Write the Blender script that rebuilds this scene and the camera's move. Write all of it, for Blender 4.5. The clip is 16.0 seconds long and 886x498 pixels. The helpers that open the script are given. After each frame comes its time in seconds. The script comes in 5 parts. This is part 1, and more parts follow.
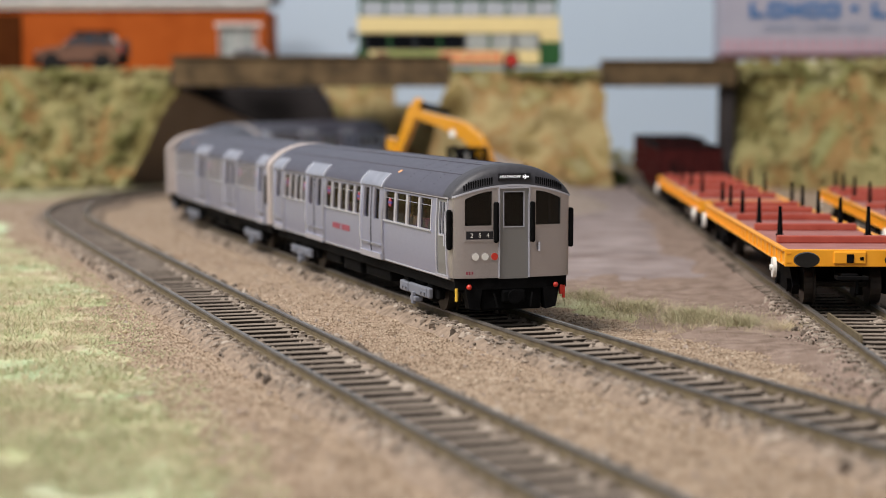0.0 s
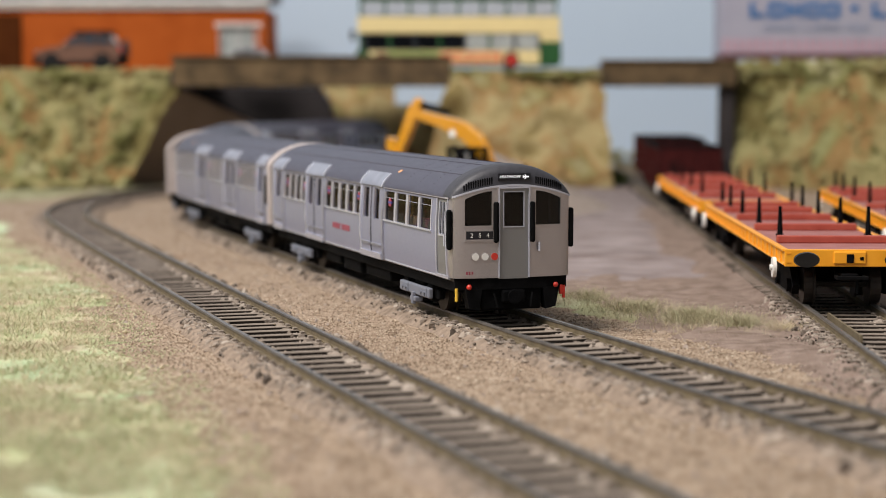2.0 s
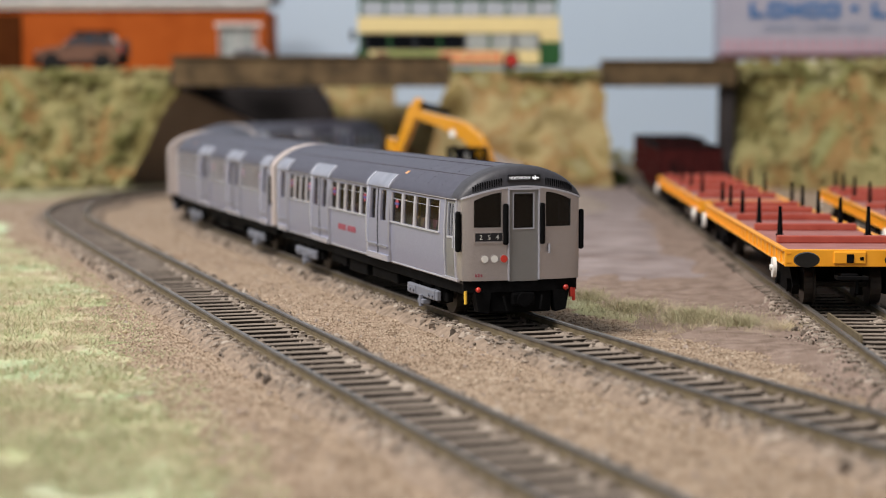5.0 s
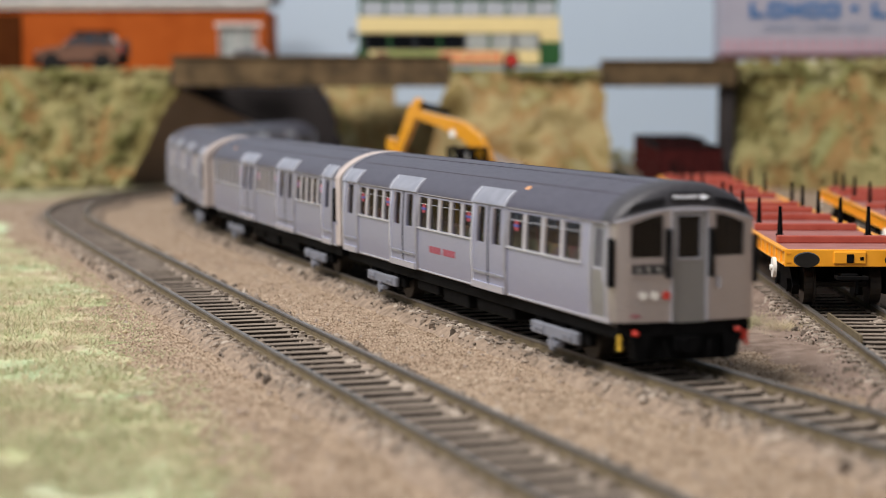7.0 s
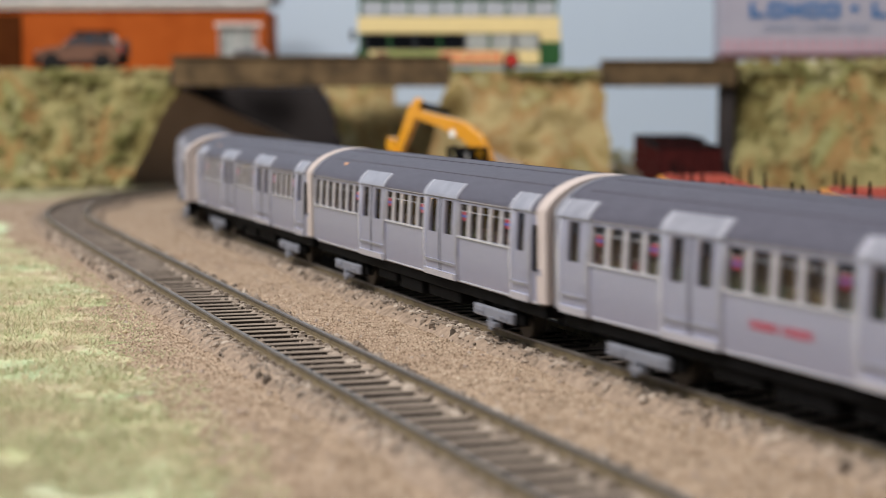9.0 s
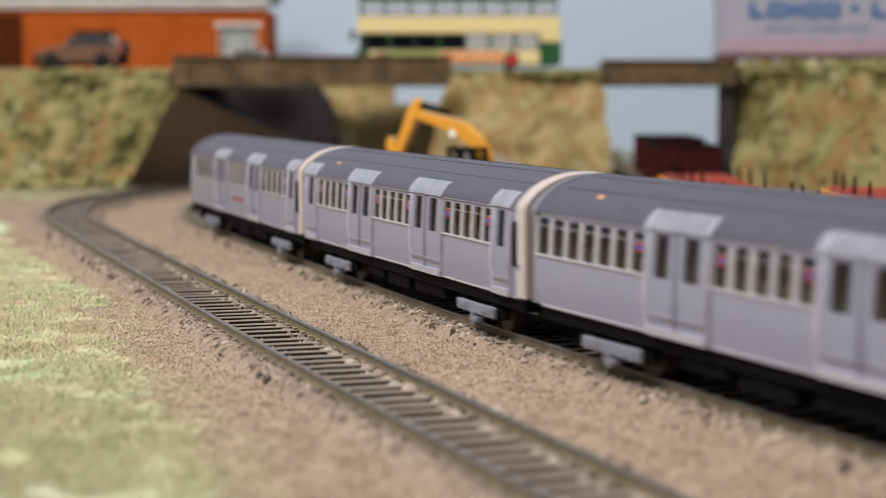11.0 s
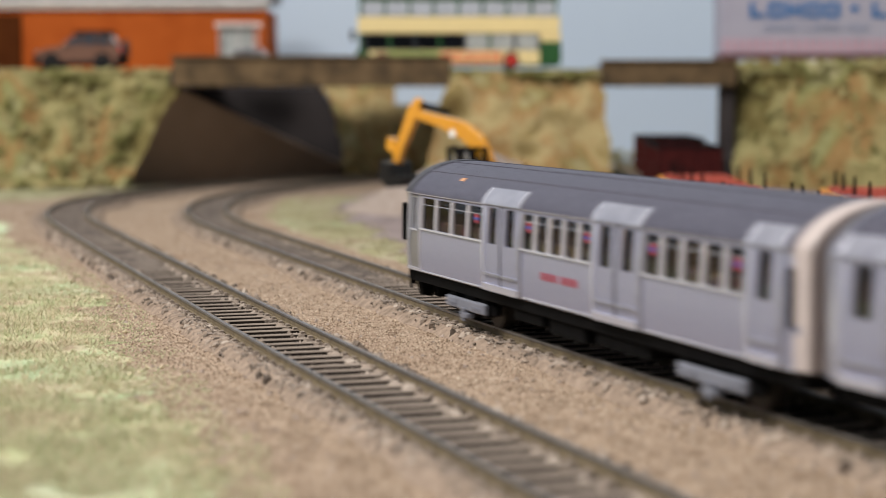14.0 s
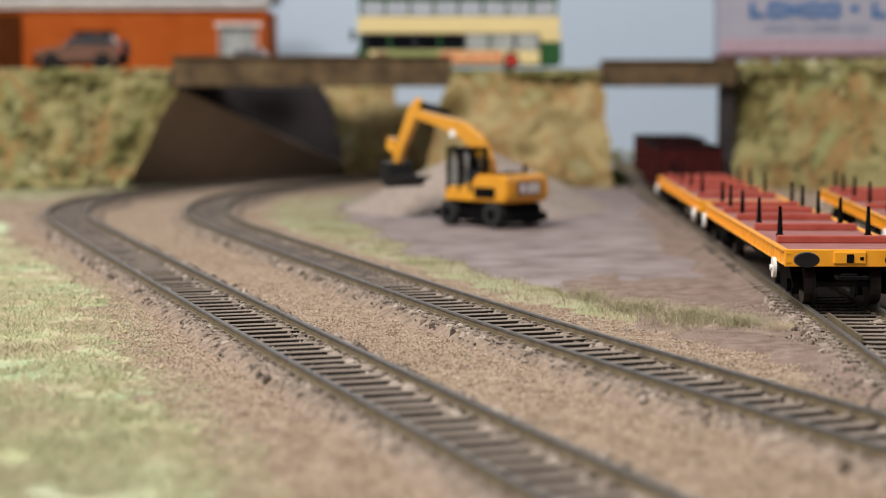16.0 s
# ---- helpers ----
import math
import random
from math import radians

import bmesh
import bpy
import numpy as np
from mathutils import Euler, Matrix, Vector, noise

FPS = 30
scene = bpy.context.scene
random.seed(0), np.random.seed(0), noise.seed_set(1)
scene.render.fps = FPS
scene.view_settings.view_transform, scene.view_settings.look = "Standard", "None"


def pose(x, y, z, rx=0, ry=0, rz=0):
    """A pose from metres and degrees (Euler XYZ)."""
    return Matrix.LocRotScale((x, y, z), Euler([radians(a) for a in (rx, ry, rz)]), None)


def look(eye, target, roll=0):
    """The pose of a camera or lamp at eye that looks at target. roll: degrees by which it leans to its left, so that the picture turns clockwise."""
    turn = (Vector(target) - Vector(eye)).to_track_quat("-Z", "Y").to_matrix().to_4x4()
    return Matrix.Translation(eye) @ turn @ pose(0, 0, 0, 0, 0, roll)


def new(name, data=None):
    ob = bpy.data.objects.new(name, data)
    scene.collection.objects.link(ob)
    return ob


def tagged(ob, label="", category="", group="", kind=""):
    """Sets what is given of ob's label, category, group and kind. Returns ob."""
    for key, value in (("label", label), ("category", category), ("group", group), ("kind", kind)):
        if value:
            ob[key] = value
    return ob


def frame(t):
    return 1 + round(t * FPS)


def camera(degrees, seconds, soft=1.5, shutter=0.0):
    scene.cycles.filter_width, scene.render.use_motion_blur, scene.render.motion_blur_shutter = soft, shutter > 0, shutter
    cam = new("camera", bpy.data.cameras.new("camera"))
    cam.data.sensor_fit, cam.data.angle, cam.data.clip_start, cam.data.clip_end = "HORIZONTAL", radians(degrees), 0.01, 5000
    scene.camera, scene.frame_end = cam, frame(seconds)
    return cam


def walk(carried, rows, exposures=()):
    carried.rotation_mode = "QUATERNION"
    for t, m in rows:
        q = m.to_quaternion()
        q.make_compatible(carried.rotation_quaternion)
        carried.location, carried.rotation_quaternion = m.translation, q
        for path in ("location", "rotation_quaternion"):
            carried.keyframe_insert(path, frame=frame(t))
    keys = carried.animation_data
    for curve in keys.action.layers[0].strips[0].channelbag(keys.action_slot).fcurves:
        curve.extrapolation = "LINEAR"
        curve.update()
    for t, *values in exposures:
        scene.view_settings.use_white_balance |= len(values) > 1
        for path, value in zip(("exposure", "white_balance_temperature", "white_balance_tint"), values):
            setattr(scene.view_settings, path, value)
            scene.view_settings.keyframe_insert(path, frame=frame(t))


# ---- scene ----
cam = camera(26.81, 16.0, soft=0.7, shutter=0.9)
EYE = 0.0645
TILT = 90 - 4.864
walk(cam, [(0.0, pose(0, 0, EYE, TILT, 0, 0)), (16.0, pose(0, 0, EYE, TILT, 0, 0))])
cam.data.dof.use_dof = True
cam.data.dof.focus_distance = 0.505
cam.data.dof.aperture_fstop = 15.5

# ---- light: a bright exhibition hall, one large lamp high on the left in front ----
world = bpy.data.worlds.new("hall_light")
scene.world = world
world.use_nodes = True
world.node_tree.nodes["Background"].inputs["Color"].default_value = (0.92, 0.95, 1.0, 1)
world.node_tree.nodes["Background"].inputs["Strength"].default_value = 0.345
lamp = bpy.data.lights.new("hall_lamp", "AREA")
lamp.shape, lamp.size, lamp.size_y = "RECTANGLE", 0.9, 0.7
lamp.energy, lamp.color = 38.9, (1.0, 0.945, 0.895)
lamp_ob = new("hall_lamp", lamp)
lamp_ob.matrix_world = look((-0.72, 0.03, 1.26), (0.0, 0.55, 0.0))
scene.view_settings.exposure = 0.0


# ---- materials ----
def mat(name, colors, scale=300, rough=0.7, metal=0.0, bump=0.0, bump_scale=900, detail=4.0, stops=None, coat=0.0, dirt=None, spec=0.5, distort=0.0, stretch=None, island=False):
    """Procedural surface: noise between colours, fine relief, optional dirt stains."""
    m = bpy.data.materials.new(name)
    m.use_nodes = True
    nt = m.node_tree
    bsdf = nt.nodes["Principled BSDF"]
    bsdf.inputs["Roughness"].default_value, bsdf.inputs["Metallic"].default_value = rough, metal
    bsdf.inputs["Coat Weight"].default_value = coat
    bsdf.inputs["Specular IOR Level"].default_value = spec
    co = nt.nodes.new("ShaderNodeTexCoord")
    n1 = nt.nodes.new("ShaderNodeTexNoise")
    n1.inputs["Scale"].default_value, n1.inputs["Detail"].default_value = scale, detail
    n1.inputs["Distortion"].default_value = distort
    if stretch:
        mp = nt.nodes.new("ShaderNodeMapping")
        mp.inputs["Rotation"].default_value, mp.inputs["Scale"].default_value = stretch
        nt.links.new(co.outputs["Object"], mp.inputs["Vector"])
        nt.links.new(mp.outputs["Vector"], n1.inputs["Vector"])
    else:
        nt.links.new(co.outputs["Object"], n1.inputs["Vector"])
    ramp = nt.nodes.new("ShaderNodeValToRGB")
    stops = stops or [(i + 0.5) / len(colors) for i in range(len(colors))] if island else stops or [0.3 + 0.4 * i / max(1, len(colors) - 1) for i in range(len(colors))]
    el = ramp.color_ramp.elements
    while len(el) < len(colors):
        el.new(0.5)
    for e, p, c in zip(el, stops, colors):
        e.position, e.color = p, (*c, 1)
    if island:
        geo = nt.nodes.new("ShaderNodeNewGeometry")
        nt.links.new(geo.outputs["Random Per Island"], ramp.inputs["Fac"])
    else:
        nt.links.new(n1.outputs["Fac"], ramp.inputs["Fac"])
    out = ramp.outputs["Color"]
    if dirt:
        n3 = nt.nodes.new("ShaderNodeTexNoise")
        n3.inputs["Scale"].default_value, n3.inputs["Detail"].default_value = dirt[1], 6
        nt.links.new(co.outputs["Object"], n3.inputs["Vector"])
        r3 = nt.nodes.new("ShaderNodeValToRGB")
        r3.color_ramp.elements[0].position, r3.color_ramp.elements[1].position = dirt[2], dirt[2] + 0.2
        nt.links.new(n3.outputs["Fac"], r3.inputs["Fac"])
        mix = nt.nodes.new("ShaderNodeMix")
        mix.data_type = "RGBA"
        nt.links.new(r3.outputs["Color"], mix.inputs[0])
        nt.links.new(out, mix.inputs[6])
        mix.inputs[7].default_value = (*dirt[0], 1)
        out = mix.outputs[2]
    nt.links.new(out, bsdf.inputs["Base Color"])
    if bump:
        n2 = nt.nodes.new("ShaderNodeTexNoise")
        n2.inputs["Scale"].default_value, n2.inputs["Detail"].default_value = bump_scale, 3
        nt.links.new(co.outputs["Object"], n2.inputs["Vector"])
        b = nt.nodes.new("ShaderNodeBump")
        b.inputs["Strength"].default_value, b.inputs["Distance"].default_value = bump, 0.001
        nt.links.new(n2.outputs["Fac"], b.inputs["Height"])
        nt.links.new(b.outputs["Normal"], bsdf.inputs["Normal"])
    return m


def paint(name, c, rough=0.45, metal=0.0, vary=0.12, scale=120, coat=0.0, bump=0.0):
    """Nearly even paint with slight mottling."""
    lo, hi = [v * (1 - vary) for v in c], [min(1, v * (1 + vary)) for v in c]
    return mat(name, [lo, hi], scale, rough, metal, bump, 1500, coat=coat)


def glow(name, c, strength):
    m = bpy.data.materials.new(name)
    m.use_nodes = True
    b = m.node_tree.nodes["Principled BSDF"]
    b.inputs["Base Color"].default_value = (*c, 1)
    b.inputs["Emission Color"].default_value, b.inputs["Emission Strength"].default_value = (*c, 1), strength
    return m


def glass(name, tint=(0.9, 0.93, 0.95)):
    m = bpy.data.materials.new(name)
    m.use_nodes = True
    nt = m.node_tree
    nt.nodes.remove(nt.nodes["Principled BSDF"])
    tr, gl = nt.nodes.new("ShaderNodeBsdfTransparent"), nt.nodes.new("ShaderNodeBsdfGlossy")
    mx = nt.nodes.new("ShaderNodeMixShader")
    lw = nt.nodes.new("ShaderNodeLayerWeight")
    lw.inputs["Blend"].default_value = 0.25
    fr = nt.nodes.new("ShaderNodeMath")
    fr.operation, fr.use_clamp = "MULTIPLY_ADD", True
    fr.inputs[1].default_value, fr.inputs[2].default_value = 0.14, 0.025
    nt.links.new(lw.outputs["Facing"], fr.inputs[0])
    tr.inputs["Color"].default_value = (*tint, 1)
    gl.inputs["Roughness"].default_value = 0.06
    nt.links.new(fr.outputs["Value"], mx.inputs["Fac"])
    nt.links.new(tr.outputs["BSDF"], mx.inputs[1])
    nt.links.new(gl.outputs["BSDF"], mx.inputs[2])
    nt.links.new(mx.outputs["Shader"], nt.nodes["Material Output"].inputs["Surface"])
    return m


M_EARTH = mat("brown_scatter", [(0.228, 0.157, 0.104), (0.343, 0.256, 0.184), (0.426, 0.329, 0.245), (0.278, 0.20, 0.14)], 260, 0.95, 0, 0.9, 1300, 8,
              dirt=((0.26, 0.175, 0.12), 14, 0.55), spec=0.15)
M_GRIT = mat("brown_grit", [(0.195, 0.138, 0.094), (0.268, 0.197, 0.138), (0.336, 0.254, 0.183), (0.414, 0.325, 0.243), (0.59, 0.495, 0.39)], 420, 0.9, 0, 0.3, 2500, 4, spec=0.15, island=True)
M_TURF = mat("turf", [(0.27, 0.31, 0.15), (0.48, 0.50, 0.29), (0.62, 0.545, 0.375), (0.38, 0.28, 0.195)], 38, 0.95, 0, 0.9, 1500, 9, stops=[0.35, 0.44, 0.52, 0.60],
             dirt=((0.58, 0.75, 0.50), 13, 0.49), spec=0.15)
M_TURF_PALE = mat("pale_turf", [(0.24, 0.22, 0.115), (0.36, 0.34, 0.195), (0.44, 0.40, 0.27), (0.31, 0.235, 0.16)], 34, 0.95, 0, 0.9, 1500, 9, stops=[0.36, 0.46, 0.55, 0.64],
                  dirt=((0.38, 0.44, 0.25), 15, 0.53), spec=0.15)
M_BLADE = mat("dry_grass_fibre", [(0.26, 0.28, 0.13), (0.40, 0.43, 0.24), (0.50, 0.51, 0.31), (0.64, 0.57, 0.40), (0.40, 0.31, 0.21)], 70, 0.8, 0, 0, detail=5, island=True)
M_YARD = mat("grey_yard_ground", [(0.165, 0.13, 0.122), (0.265, 0.218, 0.21), (0.335, 0.282, 0.275)], 45, 0.95, 0, 0.5, 900, 8,
             dirt=((0.17, 0.118, 0.098), 16, 0.56), spec=0.15)
M_PILE = mat("spoil", [(0.28, 0.225, 0.19), (0.40, 0.335, 0.29)], 200, 0.95, 0, 0.6, 1200, 6, spec=0.15)
M_BANK = mat("embankment_scatter", [(0.06, 0.048, 0.016), (0.17, 0.14, 0.052), (0.32, 0.29, 0.135), (0.28, 0.165, 0.066), (0.235, 0.235, 0.095), (0.41, 0.38, 0.21)], 24, 0.95, 0, 0.9, 500, 12,
             stops=[0.30, 0.40, 0.48, 0.55, 0.62, 0.70], dirt=((0.12, 0.095, 0.03), 120, 0.56), spec=0.15, distort=0.4, stretch=((0, 0.7, 0), (1.0, 1.0, 0.6)))
M_STRAWBANK = mat("straw_bank_scatter", [(0.12, 0.085, 0.03), (0.27, 0.205, 0.085), (0.42, 0.34, 0.17), (0.33, 0.20, 0.085), (0.30, 0.26, 0.11), (0.46, 0.40, 0.23)], 34, 0.95, 0, 0.9, 500, 12,
                  stops=[0.28, 0.40, 0.49, 0.56, 0.63, 0.72], dirt=((0.20, 0.135, 0.05), 110, 0.54), spec=0.15, distort=0.3)
M_TUFT = mat("flock_clump", [(0.07, 0.066, 0.02), (0.19, 0.185, 0.066), (0.36, 0.325, 0.155), (0.24, 0.135, 0.052)], 44, 0.95, 0, 0.5, 900, 6, spec=0.15)
# Near-black sides: the shade between sleepers is put into this colour.
M_SLEEPER_SIDE = mat("shade_dark_sleeper", [(0.016, 0.012, 0.010), (0.035, 0.027, 0.021)], 300, 0.8, 0, 0.2, 1500, 4, spec=0.15)
M_SOIL = mat("dark_reddish_soil", [(0.165, 0.118, 0.092), (0.25, 0.185, 0.15), (0.315, 0.24, 0.20)], 160, 0.95, 0, 0.8, 1300, 8, spec=0.15)
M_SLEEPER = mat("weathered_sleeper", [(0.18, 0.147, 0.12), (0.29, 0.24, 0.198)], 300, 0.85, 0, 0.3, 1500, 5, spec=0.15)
M_BALLAST = mat("track_ballast", [(0.18, 0.138, 0.104), (0.275, 0.21, 0.16), (0.36, 0.28, 0.217)], 350, 0.95, 0, 0.8, 1600, 6, spec=0.15)
M_LUMP = mat("brown_ballast_lump", [(0.10, 0.08, 0.065), (0.21, 0.17, 0.138), (0.30, 0.245, 0.20), (0.40, 0.34, 0.285)], 450, 0.95, 0, 0.5, 1600, 5, spec=0.15, island=True)
M_CLOG = mat("clogged_dark_ballast", [(0.065, 0.052, 0.044), (0.115, 0.094, 0.08), (0.16, 0.132, 0.112)], 250, 0.95, 0, 0.7, 1500, 6, spec=0.15)
M_RAIL_SIDE = mat("rusty_rail_side", [(0.115, 0.088, 0.052), (0.20, 0.157, 0.095)], 300, 0.75, 0.2, 0.2, 1500, 5)
M_RAIL_TOP = mat("worn_rail_top", [(0.13, 0.12, 0.11), (0.22, 0.205, 0.19)], 250, 0.42, 0.5, 0.1, 1500, 4)
M_SILVER = mat("silver_paint", [(0.345, 0.356, 0.48), (0.405, 0.417, 0.545)], 2500, 0.34, 0.55, 0.06, 4000, 2)
M_FACE = mat("silver_beige_paint", [(0.40, 0.36, 0.35), (0.50, 0.455, 0.445)], 4200, 0.30, 0.7, 0.06, 4000, 2)
M_FDOOR = mat("grey_door_paint", [(0.21, 0.205, 0.20), (0.27, 0.264, 0.256)], 4200, 0.40, 0.4, 0.06, 4000, 2)
M_ENDRIM = paint("pale_beige_paint", (0.45, 0.39, 0.372), 0.42)
M_PILLAR = paint("pale_pillar_paint", (0.40, 0.39, 0.42), 0.4, vary=0.05)
M_HOODTOP = mat("silver_hood_paint", [(0.30, 0.305, 0.365), (0.40, 0.405, 0.47)], 260, 0.3, 0.5, 0.06, 3500, 2)
# Brighter silver for trim; highlights on door posts and hood edges are put into it.
M_HOOD = mat("bright_silver_paint", [(0.50, 0.51, 0.585), (0.58, 0.59, 0.665)], 2000, 0.27, 0.4, 0.05, 3500, 2)
M_ROOF = mat("grey_roof_paint", [(0.052, 0.051, 0.073), (0.074, 0.072, 0.10)], 500, 0.45, 0, 0.12, 3000, 4)
M_RIVET = paint("light_grey_rivet", (0.13, 0.13, 0.16), 0.5)
M_DOME = mat("dark_grey_dome_paint", [(0.034, 0.033, 0.040), (0.05, 0.049, 0.058)], 700, 0.5, 0, 0.12, 3000, 4)
M_BLACK = mat("black_plastic", [(0.002, 0.002, 0.0022), (0.006, 0.006, 0.0065)], 400, 0.75, 0, 0.1, 2000, 4, spec=0.06)
M_SHOE = paint("light_grey_plastic", (0.165, 0.175, 0.21), 0.5)
M_GLASS = glass("window_glass", (0.50, 0.50, 0.54))
M_DARKGLASS = glass("dark_window_glass", (0.23, 0.255, 0.30))
M_PALEGLASS_CLEAR = glass("clear_cab_glass", (0.8, 0.83, 0.85))
M_RED = paint("red_paint", (0.55, 0.035, 0.02), 0.35)
M_REDTEXT = paint("red_print", (0.31, 0.07, 0.10), 0.5)
M_WHITE = paint("white_paint", (0.78, 0.76, 0.72), 0.4, vary=0.05)
M_BLIND = paint("black_blind", (0.008, 0.008, 0.012), 0.3)
M_INK = glow("lit_white_letters", (0.95, 0.95, 1.0), 0.6)
M_SIGNBLUE = paint("blue_sign_print", (0.05, 0.07, 0.30), 0.4)
M_SIGNRED = paint("red_sign_print", (0.36, 0.04, 0.07), 0.4)
M_SEAT = mat("red_moquette", [(0.34, 0.012, 0.05), (0.02, 0.016, 0.05), (0.26, 0.15, 0.04), (0.10, 0.02, 0.16)], 110, 0.9)
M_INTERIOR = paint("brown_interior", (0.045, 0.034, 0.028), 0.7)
M_LAMPGLOW = glow("warm_saloon_lamp", (1.0, 0.66, 0.28), 22.0)
M_YELLOW = paint("yellow_paint", (0.72, 0.45, 0.05), 0.4)
M_ORANGE = mat("orange_yellow_paint", [(0.80, 0.32, 0.012), (0.88, 0.37, 0.018)], 200, 0.42, 0, 0.05, 2000, 3)
M_SPOT = paint("orange_print", (0.62, 0.31, 0.14), 0.5)
M_DECK = mat("red_oxide_deck", [(0.27, 0.095, 0.085), (0.36, 0.15, 0.135)], 160, 0.6, 0, 0.1, 1500, 5)
M_BAULK = mat("red_oxide_baulk", [(0.32, 0.05, 0.03), (0.40, 0.08, 0.05)], 200, 0.5, 0, 0.05, 1500, 4)
M_MAROON = mat("maroon_wagon_paint", [(0.030, 0.0045, 0.0045), (0.055, 0.009, 0.008)], 150, 0.7, 0, 0.1, 1500, 4, spec=0.1)
M_BUFFER = mat("oily_black_steel", [(0.008, 0.008, 0.008), (0.02, 0.019, 0.018)], 300, 0.3, 0.3)
M_WHEEL = mat("dark_wheel_steel", [(0.02, 0.017, 0.014), (0.05, 0.042, 0.035)], 300, 0.5, 0.5)
M_TIMBER = mat("weathered_bridge_timber", [(0.04, 0.025, 0.010), (0.095, 0.06, 0.026), (0.16, 0.105, 0.05)], 70, 0.85, 0, 0.4, 500, 7)
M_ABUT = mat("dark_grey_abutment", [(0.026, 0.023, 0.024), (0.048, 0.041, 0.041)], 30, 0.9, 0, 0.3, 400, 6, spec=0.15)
M_WING = mat("brown_retaining_wall", [(0.27, 0.195, 0.14), (0.38, 0.28, 0.205)], 25, 0.9, 0, 0.3, 400, 6, spec=0.15)
M_ROAD = mat("road_tarmac", [(0.05, 0.05, 0.05), (0.09, 0.088, 0.085)], 300, 0.9, 0, 0.3, 1500, 4)
M_SKYBOARD = mat("painted_sky_board", [(0.50, 0.61, 0.745), (0.56, 0.665, 0.785)], 3, 0.9, 0, 0, 10, 3)
M_BRICK = mat("orange_red_brick", [(0.35, 0.072, 0.012), (0.43, 0.098, 0.018)], 60, 0.85, 0, 0.2, 900, 5, spec=0.1)
M_TRIM = paint("white_trim", (0.72, 0.69, 0.66), 0.6)
M_PANE = paint("grey_window_pane", (0.38, 0.40, 0.39), 0.2)
M_ROOFING = paint("grey_roofing", (0.34, 0.33, 0.35), 0.7)
M_CREAM = paint("cream_bus_paint", (0.80, 0.65, 0.32), 0.35, coat=0.3, vary=0.04)
M_GREEN = paint("dark_green_bus_paint", (0.014, 0.085, 0.018), 0.35, coat=0.3)
M_OLIVE = paint("light_green_bus_paint", (0.30, 0.36, 0.12), 0.35)
M_BUSDARK = paint("dark_bus_interior", (0.02, 0.022, 0.03), 0.4)
M_ADVERT = paint("orange_red_advert", (0.72, 0.15, 0.06), 0.5)
M_TYRE = mat("black_rubber", [(0.010, 0.010, 0.010), (0.022, 0.022, 0.022)], 400, 0.75)
M_DIGGER = mat("yellow_orange_digger_paint", [(0.64, 0.27, 0.012), (0.74, 0.34, 0.02)], 200, 0.28, 0, 0, coat=0.8)
M_COPPER = mat("copper_brown_metallic", [(0.20, 0.095, 0.058), (0.26, 0.13, 0.08)], 900, 0.22, 0.6, coat=0.9)
M_PALECAR = paint("pale_grey_car_paint", (0.50, 0.50, 0.52), 0.3, coat=0.4)
M_CURTAIN = mat("pale_lilac_curtain", [(0.35, 0.34, 0.42), (0.40, 0.39, 0.47)], 40, 0.55, 0, 0.1, 300, 4)
M_BLUEPRINT = paint("blue_print", (0.004, 0.12, 0.34), 0.5)
M_GREYPRINT = paint("grey_blue_print", (0.25, 0.28, 0.38), 0.5)
M_STRIPE = paint("red_stripe_print", (0.55, 0.30, 0.36), 0.5)
M_CHASSIS = paint("maroon_chassis_paint", (0.12, 0.03, 0.045), 0.5)
M_BUSH = mat("dark_bush_flock", [(0.03, 0.05, 0.012), (0.09, 0.12, 0.03)], 120, 0.95, 0, 0.6, 800, 6)
MM = 0.001


# ---- mesh helpers, in millimetres ----
def part(name, bm, material, parent=None, label="", smooth=False, **tags):
    """Links a bmesh as one mesh object under its thing."""
    bmesh.ops.recalc_face_normals(bm, faces=bm.faces)
    me = bpy.data.meshes.new(name)
    bm.to_mesh(me)
    bm.free()
    me.transform(Matrix.Scale(MM, 4))
    me.materials.append(material)
    if smooth:
        for p in me.polygons:
            p.use_smooth = True
        me.set_sharp_from_angle(angle=radians(40))
    ob = new(name, me)
    if parent:
        ob.parent = parent
    return tagged(ob, label, **tags)


def thing(name, label, category, group="", at=None):
    e = new(name)
    e.empty_display_size = 0.01
    if at is not None:
        e.matrix_world = at
    return tagged(e, label, category, group)


def box(bm, x0, x1, y0, y1, z0, z1, bevel=0.0, m=None):
    r = bmesh.ops.create_cube(bm, size=1)
    vs = r["verts"]
    for v in vs:
        v.co = Vector(((x0 + x1) / 2 + v.co.x * (x1 - x0), (y0 + y1) / 2 + v.co.y * (y1 - y0), (z0 + z1) / 2 + v.co.z * (z1 - z0)))
    if m is not None:
        bmesh.ops.transform(bm, matrix=m, verts=vs)
    if bevel:
        es = list({e for v in vs for e in v.link_edges})
        bmesh.ops.bevel(bm, geom=es, offset=bevel, segments=2, affect="EDGES", profile=0.5)
    return bm


def B(*a, bevel=0.0, m=None):
    return box(bmesh.new(), *a, bevel=bevel, m=m)


def rod(bm, p, q, r, seg=10, r2=None):
    p, q = Vector(p), Vector(q)
    m = Matrix.Translation((p + q) / 2) @ (q - p).to_track_quat("Z", "Y").to_matrix().to_4x4()
    bmesh.ops.create_cone(bm, cap_ends=True, segments=seg, radius1=r, radius2=r if r2 is None else r2, depth=(q - p).length, matrix=m)
    return bm


